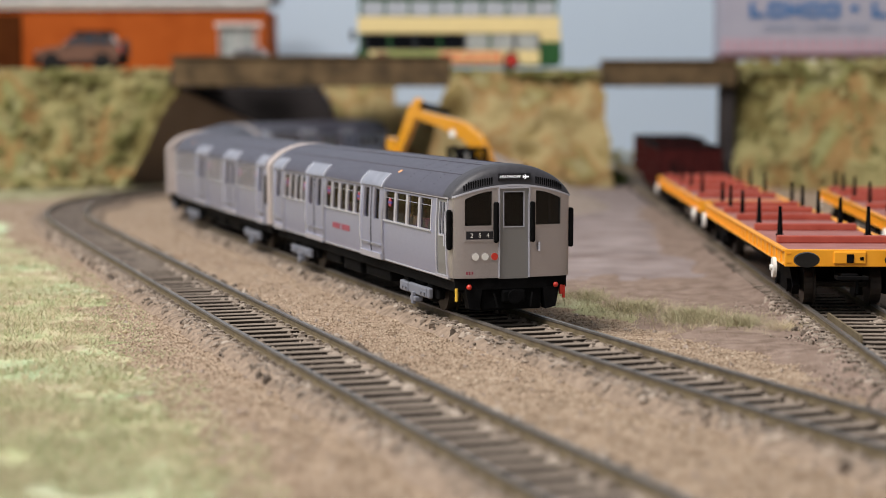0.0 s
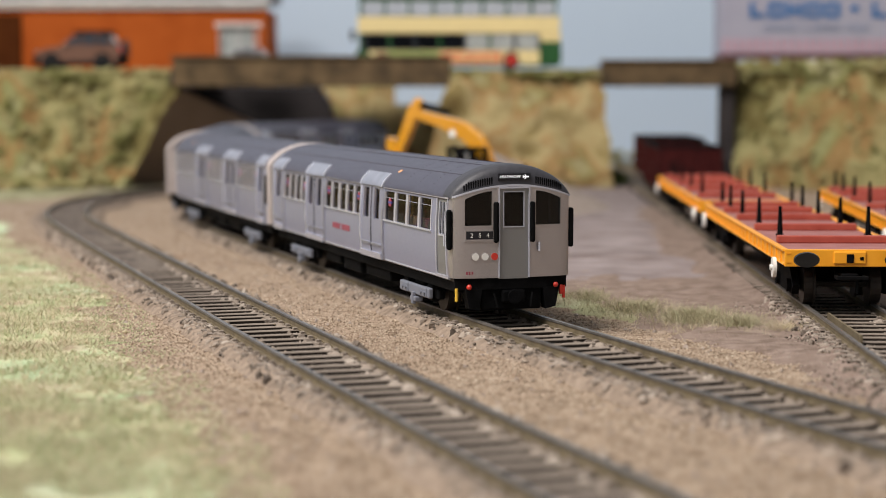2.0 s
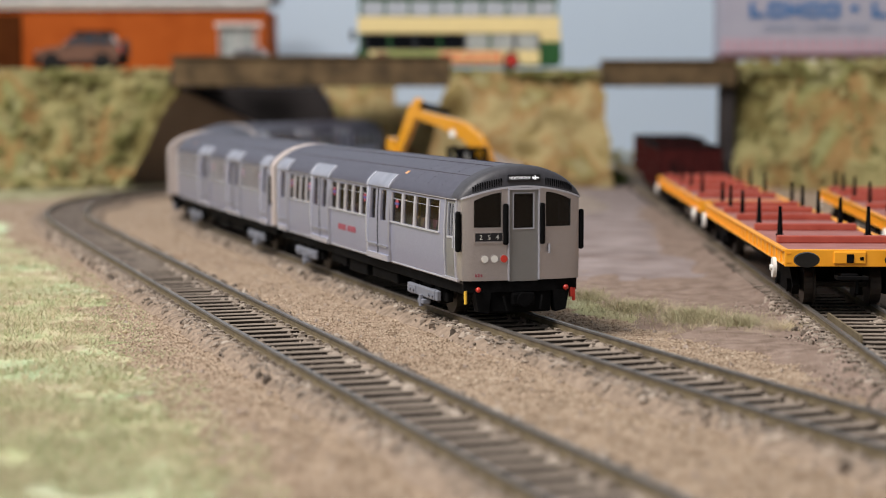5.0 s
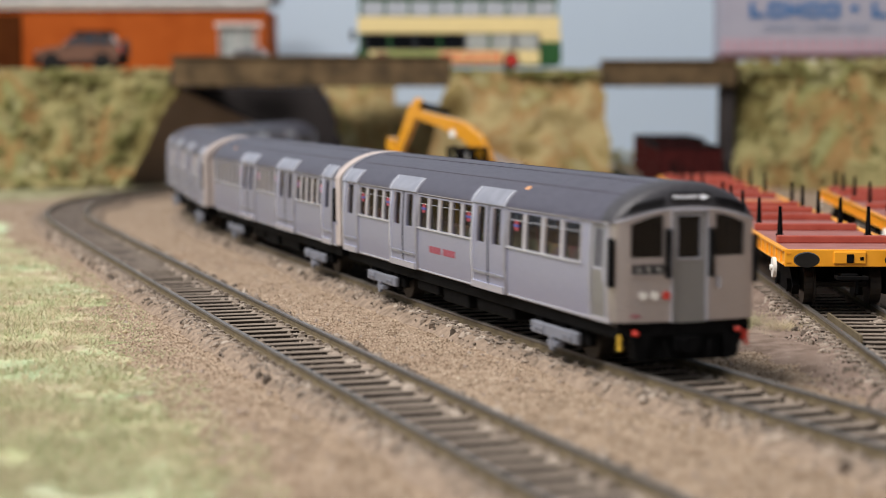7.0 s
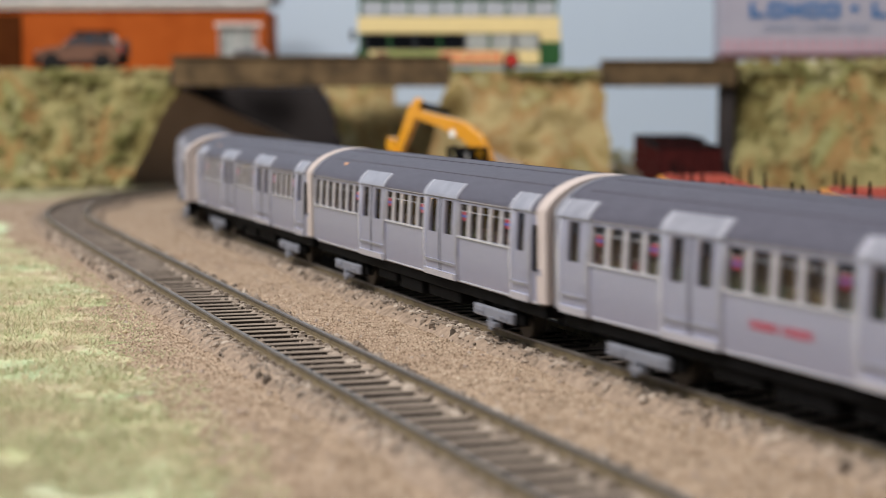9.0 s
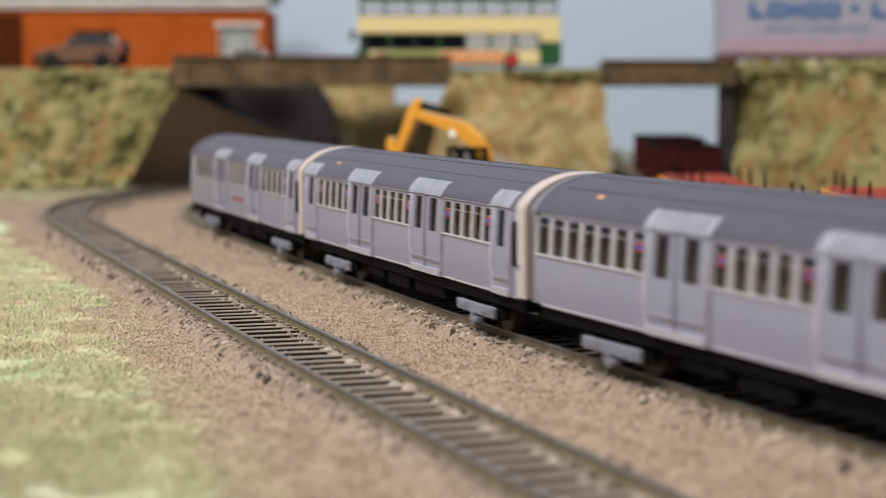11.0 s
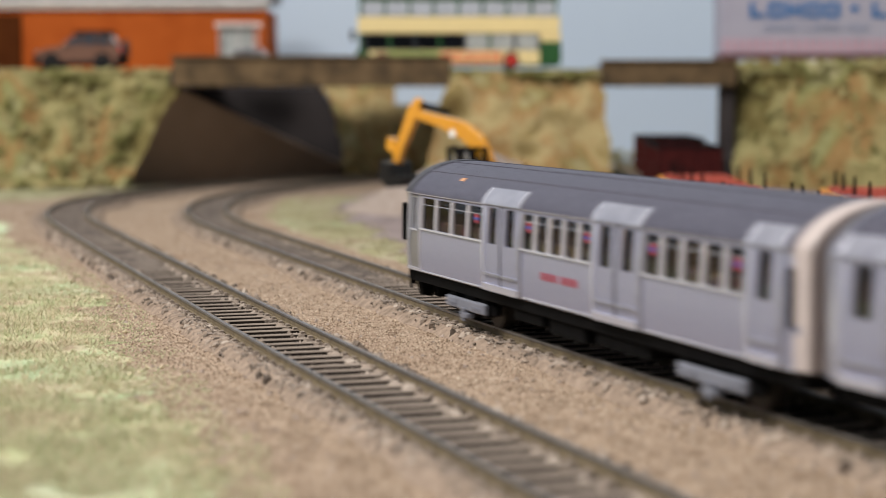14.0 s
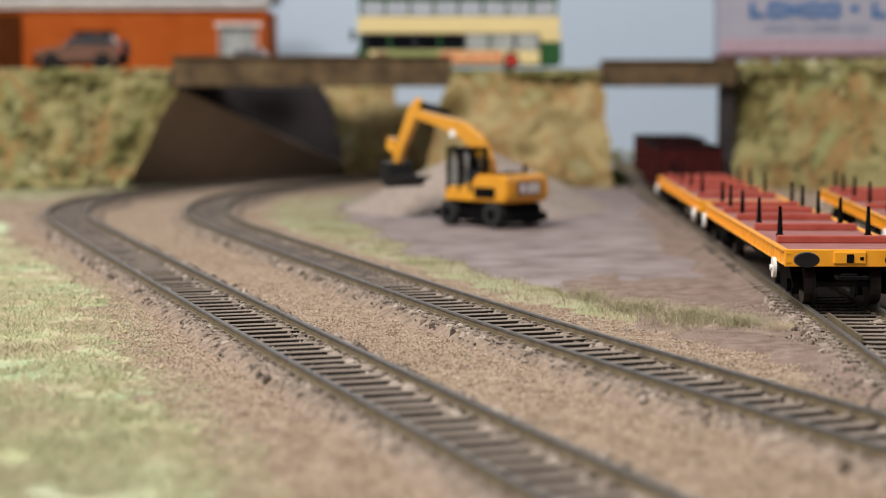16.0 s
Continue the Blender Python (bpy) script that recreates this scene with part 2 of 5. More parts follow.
def loft(bm, rings, closed=True, caps=True):
    """Skins rings of points of equal count."""
    vs = [[bm.verts.new(p) for p in ring] for ring in rings]
    n = len(rings[0])
    for a, b in zip(vs, vs[1:]):
        for i in range(n if closed else n - 1):
            j = (i + 1) % n
            bm.faces.new((a[i], a[j], b[j], b[i]))
    if caps and closed:
        bm.faces.new(vs[0][::-1]), bm.faces.new(vs[-1])
    return bm


def slab(bm, outline, axis, lo, hi):
    """Extrudes a flat outline (two coordinates) along an axis."""
    def at(p, w):
        return {"x": (w, p[0], p[1]), "y": (p[0], w, p[1]), "z": (p[0], p[1], w)}[axis]
    return loft(bm, [[at(p, lo) for p in outline], [at(p, hi) for p in outline]])


# ---- the two main lines: curvature along each path, arc length in mm from its near end ----
def make_path(x0, turn0, bend, la, lb, radius, length=1720):
    pts, x, y, h = [], x0, 250.0, turn0
    for i in range(length):
        pts.append((x, y))
        a = 1 / (1 + math.exp(-(i - la) / 25))
        b = 1 / (1 + math.exp(-(i - la - lb) / 25))
        h += bend * (1 - a) - b / radius
        x -= math.sin(h)
        y += math.cos(h)
    return pts, turn0


INNER = make_path(112.436, 0.40291, -0.00025, 351.35, 291.44, 538.1)
OUTER = make_path(34.403, 0.34737, -0.0001, 299.93, 367.33, 456.5)
RAIL_Z = 4.0


def on_path(path, s):
    pts, h0 = path
    if s < 0:
        return Vector((pts[0][0] - math.sin(h0) * s, pts[0][1] + math.cos(h0) * s))
    i = min(int(s), len(pts) - 2)
    k = s - i
    return Vector((pts[i][0] + (pts[i + 1][0] - pts[i][0]) * k, pts[i][1] + (pts[i + 1][1] - pts[i][1]) * k))


def straight_path(x0, y0, x1, y1):
    d = math.hypot(x1 - x0, y1 - y0)
    n = int(d)
    return [(x0 + (x1 - x0) * i / n, y0 + (y1 - y0) * i / n) for i in range(n + 1)], math.atan2(x0 - x1, y1 - y0)


def frame_on(path, s):
    p = on_path(path, s)
    d = (on_path(path, s + 2) - on_path(path, s - 2)).normalized()
    return p, d, Vector((d.y, -d.x))


# ---- ground: one sheet of earth, with turf and yard laid on it ----
def grid_sheet(name, xs, ys, height, material, label, kind="structure", inside=None, smooth=True, parent=None):
    nx, ny = len(xs), len(ys)
    co = [(x, y, height(x, y)) for y in ys for x in xs]
    fs = []
    for j in range(ny - 1):
        for i in range(nx - 1):
            if inside is None or inside((xs[i] + xs[i + 1]) / 2, (ys[j] + ys[j + 1]) / 2):
                a = j * nx + i
                fs.append((a, a + 1, a + nx + 1, a + nx))
    used = sorted({i for f in fs for i in f})
    new_i = {o: k for k, o in enumerate(used)}
    me = bpy.data.meshes.new(name)
    me.from_pydata([tuple(c * MM for c in co[i]) for i in used], [], [tuple(new_i[i] for i in f) for f in fs])
    me.materials.append(material)
    if smooth:
        me.polygons.foreach_set("use_smooth", [True] * len(me.polygons))
    ob = new(name, me)
    ob.parent = parent
    return tagged(ob, label, kind=kind)


def span(a, b, step):
    n = max(1, round((b - a) / step))
    return [a + (b - a) * i / n for i in range(n + 1)]


def nz(x, y, s, seed=0.0):
    return noise.noise(Vector((x / s, y / s, seed)))


def path_gap(path, x, y):
    """Distance of a place from a line, in mm."""
    return min(math.hypot(x - p[0], y - p[1]) for p in path[0][::12])


def ground_z(x, y):
    return -0.6 + 0.9 * nz(x, y, 60) + 0.5 * nz(x, y, 17, 3) + 0.25 * nz(x, y, 6, 7)


grid_sheet("ground", [-1400, -600] + span(-420, 420, 6) + [600, 1400], [-300, 100] + span(200, 1500, 6) + [1655],
           lambda x, y: ground_z(x, y) if abs(x) < 430 and 190 < y < 1510 else -0.6, M_EARTH, "brown scattered earth ground of a model layout")


def left_edge(x, y):
    """How far inside the near turf a place lies, in mm."""
    return -35 - (y - 291) * 0.262 - max(0, y - 573) * 0.08 - x + 11 * nz(x, y, 45, 5) + 7 * nz(x, y, 14, 9) + 4 * nz(x, y, 5, 11)


def line_gap(x, y):
    """Distance to the right of the inner line at this depth."""
    p = INNER[0][min(900, max(0, int((y - 250) * 1.062)))]
    return x - p[0] - (y - p[1]) * 0.3


def strip_edge(x, y):
    d = line_gap(x, y)
    lo = 33 + 7 * nz(x, y, 35, 2) + max(0, 570 - y) * 0.25
    hi = 54 + 10 * nz(x, y, 45, 4) + min(22, max(0, y - 720) * 0.12) - max(0, y - 1000) * 0.06
    end = min(y - 500, 1130 - y) * 0.5
    return min(d - lo, hi - d, end) + 6 * nz(x, y, 13, 9) + 3 * nz(x, y, 5, 12)


def bank_edge(x, y):
    return min(y - 1085 - max(0, x + 265) * 1.0, -190 - x) + 15 * nz(x, y, 50, 6)


def yard_edge(x, y):
    d = line_gap(x, y)
    return min(d - 49 - 9 * nz(x, y, 45, 4) - max(0, 640 - y) * 0.2, 100 - x + min(60, max(0, y - 560)) * 0.8, (y - 550 - 16 * nz(x, y, 30, 7)) * 0.4) + 9 * nz(x, y, 20, 3) + 5 * nz(x, y, 7, 5)


def soil_edge(x, y):
    d = line_gap(x, y)
    near = min(d - 44 - 6 * nz(x, y, 25, 8), 190 - x, (y - 395) * 0.5, (650 - y) * 0.3)
    x_s = 105.7 + (y - 330) * 0.0364
    # Soil strip along the siding, its dark tone also standing for wagon shade.
    beside = min(30 + 12 * nz(x, y, 60, 2) - abs(x - x_s), (1000 - y) * 0.4, (y - 395) * 0.5)
    front = min(d - 50, (600 - y) * 0.5 + 14 * nz(x, y, 28, 6), 150 - x, (y - 500) * 0.5)
    return max(near, beside, front) + 7 * nz(x, y, 16, 3) + 5 * nz(x, y, 6, 5) + 3 * nz(x, y, 3, 8)


def siding_dirt(x, y):
    x_s = 105.7 + (y - 330) * 0.0364
    return min(27 + 9 * nz(x, y, 50, 2) - abs(x - x_s), (1040 - y) * 0.4, (y - 545) * 0.5) + 5 * nz(x, y, 12, 3) + 3 * nz(x, y, 4, 5)


def left_turf(x, y):
    return left_edge(x, y) > 0


def strip_turf(x, y):
    return strip_edge(x, y) > 0


def yard(x, y):
    return yard_edge(x, y) > 0


def cover(name, xs, ys, edge, thick, material, label, rough=0.7):
    """A layer laid over the earth that thins out to nothing along a ragged edge."""
    def h(x, y):
        e = edge(x, y)
        return ground_z(x, y) + max(-1.2, min(thick, e * 0.16)) + rough * (0.6 * nz(x, y, 9, 1) + 0.5 * nz(x, y, 4, 2)) * (1 if e > -4 else 0)
    return grid_sheet(name, xs, ys, h, material, label, inside=lambda x, y: edge(x, y) > -9)


cover("turf", span(-330, -20, 2.2), span(230, 960, 2.6), left_edge, 0.7, M_TURF, "green and straw static grass turf")
cover("turf", span(-150, 110, 2.4), span(490, 1180, 2.6), strip_edge, 0.9, M_TURF_PALE, "pale green turf strip beside the yard")
cover("turf", span(-420, -150, 5), span(1080, 1420, 5), bank_edge, 0.8, M_TURF_PALE, "pale turf at the foot of an embankment")
cover("soil", span(40, 205, 2.5), span(390, 1010, 2.8), soil_edge, 1.0, M_SOIL, "dark reddish soil beside the siding, wagon shade painted in", 0.5)
cover("soil", span(75, 175, 2.5), span(540, 1045, 3), siding_dirt, 2.4, M_SOIL, "dark soil burying the siding sleepers", 0.4)
cover("pavement", span(-70, 160, 2.6), span(525, 1250, 3.0), yard_edge, 0.55, M_YARD, "grey-mauve dusty yard ground", 0.25)


# ---- track ----
def rail_strip(path, side, s0, s1, half, z0, z1, step=6):
    rings = []
    for s in span(s0, s1, step):
        p, d, r = frame_on(path, s)
        c = p + r * side
        rings.append([(c.x - r.x * half, c.y - r.y * half, z0), (c.x + r.x * half, c.y + r.y * half, z0),
                      (c.x + r.x * half, c.y + r.y * half, z1), (c.x - r.x * half, c.y - r.y * half, z1)])
    return loft(bmesh.new(), rings)


GAUGE = 9.8


def lay_track(path, s0, s1, label, pitch=8.1, group="running lines", bed=None, clog=None, sunk=0.0):
    t = thing("railway_track", label, "track", group)
    for side in (-GAUGE, GAUGE):
        web = part("rail", rail_strip(path, side, s0, s1, 0.3, 0.9, 3.3), M_RAIL_SIDE, t, "brown weathered rail")
        part("rail_foot", rail_strip(path, side, s0, s1, 0.95, 1.6, 2.1), M_RAIL_SIDE, web)
        part("rail_head", rail_strip(path, side, s0, s1, 0.52, 3.45, 4.0), M_RAIL_TOP, web, "worn steel rail head")
    # shoulder of ballast
    rings = []
    for s in span(s0, s1, 5):
        p, d, r = frame_on(path, s)
        rr = []
        for k, (o, z) in enumerate(((-19.5, -1.4), (-16.4, 1.2), (-13.6, 1.95), (-8.6, 0.6), (0, -0.3), (8.6, 0.6), (13.6, 1.95), (16.4, 1.2), (19.5, -1.4))):
            z -= sunk if abs(o) > 9 else 0
            o += 1.6 * nz(p.x + k * 31, p.y, 9, k)
            z += 0.35 * nz(p.x + o, p.y, 4, k + 1)
            rr.append((p.x + r.x * o, p.y + r.y * o, z))
        rings.append(rr)
    tagged(part("ballast", loft(bmesh.new(), rings, closed=False), bed or M_BALLAST, t, "dark clogged ballast", smooth=True), kind="stuff")
    if clog:
        rings = []
        for s in span(s0, s1, 4):
            low = 0.75 / (1 + math.exp((s - clog) / 14))
            p, d, r = frame_on(path, s)
            rr = []
            for k, o in enumerate((-9.0, -7.5, -4.5, -1.5, 1.5, 4.5, 7.5, 9.0)):
                z = (1.5 if k in (0, 7) else 1.85) - low + 0.3 * nz(p.x + 3 * o, p.y, 5, k) + 0.2 * nz(p.x + o, p.y, 2.3, k)
                rr.append((p.x + r.x * o, p.y + r.y * o, z))
            rings.append(rr)
        tagged(part("infill", loft(bmesh.new(), rings, closed=False), M_CLOG, t, "dark ballast clogging the sleepers", smooth=True), kind="stuff")
    # small heaps of ballast in each gap, beside the rails
    ico = bmesh.new()
    bmesh.ops.create_icosphere(ico, subdivisions=2, radius=1)
    unit, tris = [v.co.copy() for v in ico.verts], [[v.index for v in f.verts] for f in ico.faces]
    ico.free()
    vs, fs = [], []
    for s in span(s0 + 3 + pitch / 2, min(s1, 620) - 3, pitch):
        p, d, r = frame_on(path, s)
        for o, w in ((-12.4, 1.7), (12.4, 1.7), (-14.6, 1.5), (14.6, 1.5), (-7.6, 1.5), (7.6, 1.6), (-5.6, 0.9), (5.6, 0.9), (-16.6, 1.0), (16.6, 1.0)):
            if random.random() < (0.12 if w > 1.4 else 0.45):
                continue
            o += random.uniform(-0.7, 0.7)
            c = p + r * o + d * random.uniform(-0.8, 0.8)
            w *= random.uniform(0.75, 1.2)
            k, up = len(vs), random.uniform(0.9, 1.5)
            for q in unit:
                g = 1 + 0.5 * nz(c.x + q.x * w * 2, c.y + q.y * w * 2, 1.1, q.z)
                a, b = q.x * w * g, q.y * min(w, 2.2) * g
                vs.append(((c.x + r.x * a + d.x * b) * MM, (c.y + r.y * a + d.y * b) * MM, (0.85 - sunk + q.z * up * g) * MM))
            fs += [[k + i for i in f] for f in tris]
    me = bpy.data.meshes.new("ballast_rubble")
    me.from_pydata(vs, [], fs)
    me.materials.append(M_LUMP)
    heaps = new("ballast_rubble", me)
    heaps.parent = t
    tagged(heaps, "small brown ballast heaps between the sleepers", kind="stuff")
    # Dark block under a lighter top slab: gap shade and lit top are painted.
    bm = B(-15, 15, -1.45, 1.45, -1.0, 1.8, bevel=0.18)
    first = part("sleeper", bm, M_SLEEPER_SIDE, t, "sleeper with shade-dark sides and worn, lit top")
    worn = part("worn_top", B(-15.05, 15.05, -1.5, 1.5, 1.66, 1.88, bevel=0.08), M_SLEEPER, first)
    bm = bmesh.new()
    for sx in (-GAUGE, GAUGE):
        for o in (-1.7, 1.7):
            box(bm, sx + o - 0.55, sx + o + 0.55, -0.9, 0.9, 1.7, 2.45)
    chair = part("rail_chair", bm, M_SLEEPER, first)
    n = 0
    for s in span(s0 + 3, s1 - 3, pitch):
        p, d, r = frame_on(path, s)
        m = Matrix.LocRotScale((p.x * MM, p.y * MM, random.uniform(-0.15, 0.1) * MM), Euler((0, 0, math.atan2(d.y, d.x) - math.pi / 2 + random.uniform(-0.02, 0.02))), None)
        if n == 0:
            first.matrix_basis = m
        else:
            o = new("sleeper", first.data)
            o.parent, o.matrix_basis = t, m
            c = new("rail_chair", chair.data)
            c.parent = o
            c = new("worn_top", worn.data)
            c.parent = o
        n += 1
    return t


lay_track(INNER, -120, 1330, "weathered brown model track of the inner line", clog=372)
lay_track(OUTER, -120, 1300, "weathered brown model track of the outer line", clog=412)
SIDING = straight_path(105.7, 330, 139.2, 1250)
SIDING2 = straight_path(150.4, 404, 192.7, 902)
lay_track(SIDING, 240, 910, "brown weathered siding track under the flat wagons", group="sidings", bed=M_SOIL, sunk=2.4)
near = lay_track(SIDING, 0, 239, "brown half-buried end of the siding track", group="sidings", bed=M_SOIL, sunk=0.3)
part("check_rail", rail_strip(SIDING, -GAUGE + 3.4, 128, 176, 0.34, 1.6, 3.9), M_RAIL_SIDE, near, "short brown check rail")
lay_track(SIDING2, 60, 520, "brown weathered siding track beside the embankment", group="sidings", bed=M_YARD, sunk=0.5)


# ---- embankments, bridges, backdrop ----
def bank(name, x0, x1, yfoot, ztop, depth, label, slope=45, top_fall=0.0, ends=(0, 0), seed=0.0, step=5, cover_mat=None):
    """A rough bank: a lumpy face that rises from its foot and a top that runs back."""
    def face(u, v):
        # u along, v up the face and back over the top
        x = x0 + (x1 - x0) * u
        L = ztop + depth
        w = v * L
        if w < ztop:
            k = w / ztop
            y, z = yfoot(x) + slope * k ** 1.3, w
        else:
            y, z = yfoot(x) + slope + (w - ztop), ztop
        j = 1.0 if w < ztop else 0.25
        g = noise.fractal(Vector(((x + 0.5 * z) / 24, z / 30, seed + y / 60)), 0.9, 2.0, 6)
        g2 = noise.noise(Vector((x / 9, z / 8, seed + 4)))
        xe = ends[0] * (1 - u) ** 6 * (1 - z / ztop) * -1 + ends[1] * u ** 6 * (1 - z / ztop)
        return (x + xe + 3 * g2 * j, y - 9 * g * j - 2.2 * g2 * j, max(-1, z + (3.0 * g + 1.2 * g2) * (1 if w < ztop else 0.2)))
    nu, nv = max(4, int(abs(x1 - x0) / step)), int((ztop + depth) / step)
    rings = [[face(i / nu, j / nv) for i in range(nu + 1)] for j in range(nv + 1)]
    return part(name, loft(bmesh.new(), rings, closed=False), cover_mat or M_BANK, None, label, smooth=True, kind="structure")


bank("embankment", -620, -175, lambda x: 1235 + (x + 182) * 0.10, 77, 260, "rough green and straw textured embankment", 42, seed=1.0, ends=(0, -36))
bank("embankment", 3, 107, lambda x: 1238, 77, 190, "straw and ochre textured embankment between the bridges", 22, seed=8.0, ends=(18, 6), cover_mat=M_STRAWBANK)
bank("embankment", 196, 560, lambda x: 1265 - (x - 196) * 0.9, 84, 260, "rough green and straw embankment beside the sidings", 26, seed=15.0)
bank("embankment", -92, -36, lambda x: 1352, 68, 60, "brown and green bank behind the bridge", 60, seed=22.0, ends=(-36, 0), cover_mat=M_STRAWBANK)
bank("embankment", -44, 20, lambda x: 1356, 54, 90, "brown bank beside the road bridge", 40, seed=31.0, ends=(0, 0), cover_mat=M_STRAWBANK)
BACK_Y = 1640
part("backdrop", B(-1400, 1400, BACK_Y, BACK_Y + 12, -2, 620), M_SKYBOARD, None, "pale blue painted sky board", kind="structure")


def bridge(x0, x1, label, top=86.0):
    b = thing("bridge", label, "bridge", "road bridges")
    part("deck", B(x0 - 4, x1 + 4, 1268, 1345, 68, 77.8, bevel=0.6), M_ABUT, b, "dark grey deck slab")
    p = part("parapet", B(x0, x1, 1255, 1267, 67.5, top, bevel=0.8), M_TIMBER, b, "weathered brown timber-like parapet beam")
    part("coping", B(x0 - 1, x1 + 1, 1253, 1269, top + 0.2, top + 2, bevel=0.5), M_TIMBER, p)
    part("rear_parapet", B(x0, x1, 1346, 1354, 67.5, top - 2, bevel=0.8), M_TIMBER, b)
    return b


b1 = bridge(-182, 5, "long brown beam road bridge over the running lines")
b2 = bridge(107, 197, "short brown beam road bridge over the siding", 83.4)
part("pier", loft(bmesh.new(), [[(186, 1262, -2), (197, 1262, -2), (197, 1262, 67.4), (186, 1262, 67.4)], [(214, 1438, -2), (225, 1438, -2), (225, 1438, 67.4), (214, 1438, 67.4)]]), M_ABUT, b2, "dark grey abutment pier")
# wing wall whose top falls away beside the lines, and the dark wall behind
bm = bmesh.new()
loft(bm, [[(-222, 1290, -2), (-184, 1276, 67.2), (-182, 1284, 67.2), (-220, 1298, -2)],
          [(-62, 1424, -2), (-62, 1422, 1.5), (-60, 1430, 1.5), (-60, 1432, -2)]])
part("retaining_wall", bm, M_WING, None, "plain brown wing wall with a falling top", kind="structure")
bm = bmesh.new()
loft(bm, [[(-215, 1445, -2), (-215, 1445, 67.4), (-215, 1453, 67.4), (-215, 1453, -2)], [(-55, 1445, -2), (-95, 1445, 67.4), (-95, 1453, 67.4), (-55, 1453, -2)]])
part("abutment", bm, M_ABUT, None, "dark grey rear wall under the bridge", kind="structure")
part("road", B(-620, 620, 1292, 1344, 78.0, 79.6), M_ROAD, None, "dark tarmac road along the embankment top", kind="structure")


# ---- the train ----
ZB, ZE, ZA, HALF, LEN = 11.3, 32.4, 41.0, 17.0, 208.0
WZ0, WZ1 = 22.9, 31.3


def roof_z(x):
    return ZE + (ZA - ZE) * max(0.0, 1 - (min(1.0, abs(x) / HALF)) ** 2.1) ** 0.68


def across(xa, xb, n):
    """Places across the car, closer together towards the eaves."""
    a, b = math.asin(max(-1, xa / HALF)), math.asin(min(1, xb / HALF))
    return [HALF * math.sin(a + (b - a) * i / n) for i in range(n + 1)]


def arch_z(x):
    return 35.7 - 3.3 * (x / HALF) ** 2


def bow(x):
    u = abs(x) / HALF
    return 0.4 + 1.1 * u ** 2 + 1.5 * u ** 8


def wall_x(z):
    """Half width of the side at a height: a slight tumblehome."""
    return HALF - 0.5 * max(0, (z - 20) / 12) ** 2 - 0.35 * max(0, (16 - z) / 5) ** 2


def side_piece(bm, side, y0, y1, z0, z1, out=0.0, thick=0.8):
    zs = [z0 + (z1 - z0) * i / 3 for i in range(4)]
    ring = [(side * (wall_x(z) + out), z) for z in zs] + [(side * (wall_x(z) + out - thick), z) for z in zs[::-1]]
    return loft(bm, [[(x, y, z) for x, z in ring] for y in (y0, y1)])


def face_piece(bm, xa, xb, zlo, zhi, out=0.0, thick=0.9, n=5):
    rings = []
    for i in range(n + 1):
        x = xa + (xb - xa) * i / n
        y = bow(x) - out
        rings.append([(x, y, zlo(x)), (x, y, zhi(x)), (x, y + thick, zhi(x)), (x, y + thick, zlo(x))])
    return loft(bm, rings)


def roof_strip(bm, y0, y1, xa, xb, out=0.0, thick=0.7, n=12):
    prof = [(x, roof_z(x) + out) for x in across(xa, xb, n)]
    prof += [(x, z - thick) for x, z in prof[::-1]]
    return loft(bm, [[(x, y, z) for x, z in prof] for y in (y0, y1)])


def hood_strip(bm, side, y0, y1, out=0.0, n=10):
    """A door hood: stands well off the eaves and dies into the roof higher up."""
    rings = []
    for k in range(n + 1):
        a = math.radians(89.0 - 32.0 * k / n)
        x = HALF * math.sin(a)
        z = roof_z(x)
        d = Vector((math.sin(a), 1.6 * math.cos(a))).normalized()
        w = 0.15 + 0.35 * (1 - k / n) ** 0.7 + out
        rings.append([(side * (x + d.x * w), y0, z + d.y * w), (side * (x + d.x * w), y1, z + d.y * w),
                      (side * (x - d.x * 0.4), y1, z - d.y * 0.4), (side * (x - d.x * 0.4), y0, z - d.y * 0.4)])
    return loft(bm, rings)


def rounded(bm, r):
    bmesh.ops.bevel(bm, geom=list(bm.edges), offset=r, segments=2, affect="EDGES", profile=0.5)
    return bm


def letters(text, size, m, material, parent, name="lettering"):
    cu = bpy.data.curves.new(name, "FONT")
    cu.body, cu.size, cu.align_x, cu.align_y, cu.extrude = text, size * MM, "CENTER", "CENTER", 0.02 * MM
    tmp = new("tmp", cu)
    me = bpy.data.meshes.new_from_object(tmp.evaluated_get(bpy.context.evaluated_depsgraph_get()))
    bpy.data.objects.remove(tmp)
    me.materials.append(material)
    ob = new(name, me)
    ob.parent, ob.matrix_basis = parent, m
    return ob


def bars(parent, x, y0, y1, z0, z1, n, material, name="print"):
    """A line of unreadable print on a side: small blocks of its size and colour."""
    bm = bmesh.new()
    w = (y1 - y0) / n
    for i in range(n):
        if i == n // 2:
            continue
        box(bm, x - 0.05, x + 0.05, y0 + w * (i + 0.12), y0 + w * (i + 0.88), z0, z1)
    return part(name, bm, material, parent, "unreadable red print")


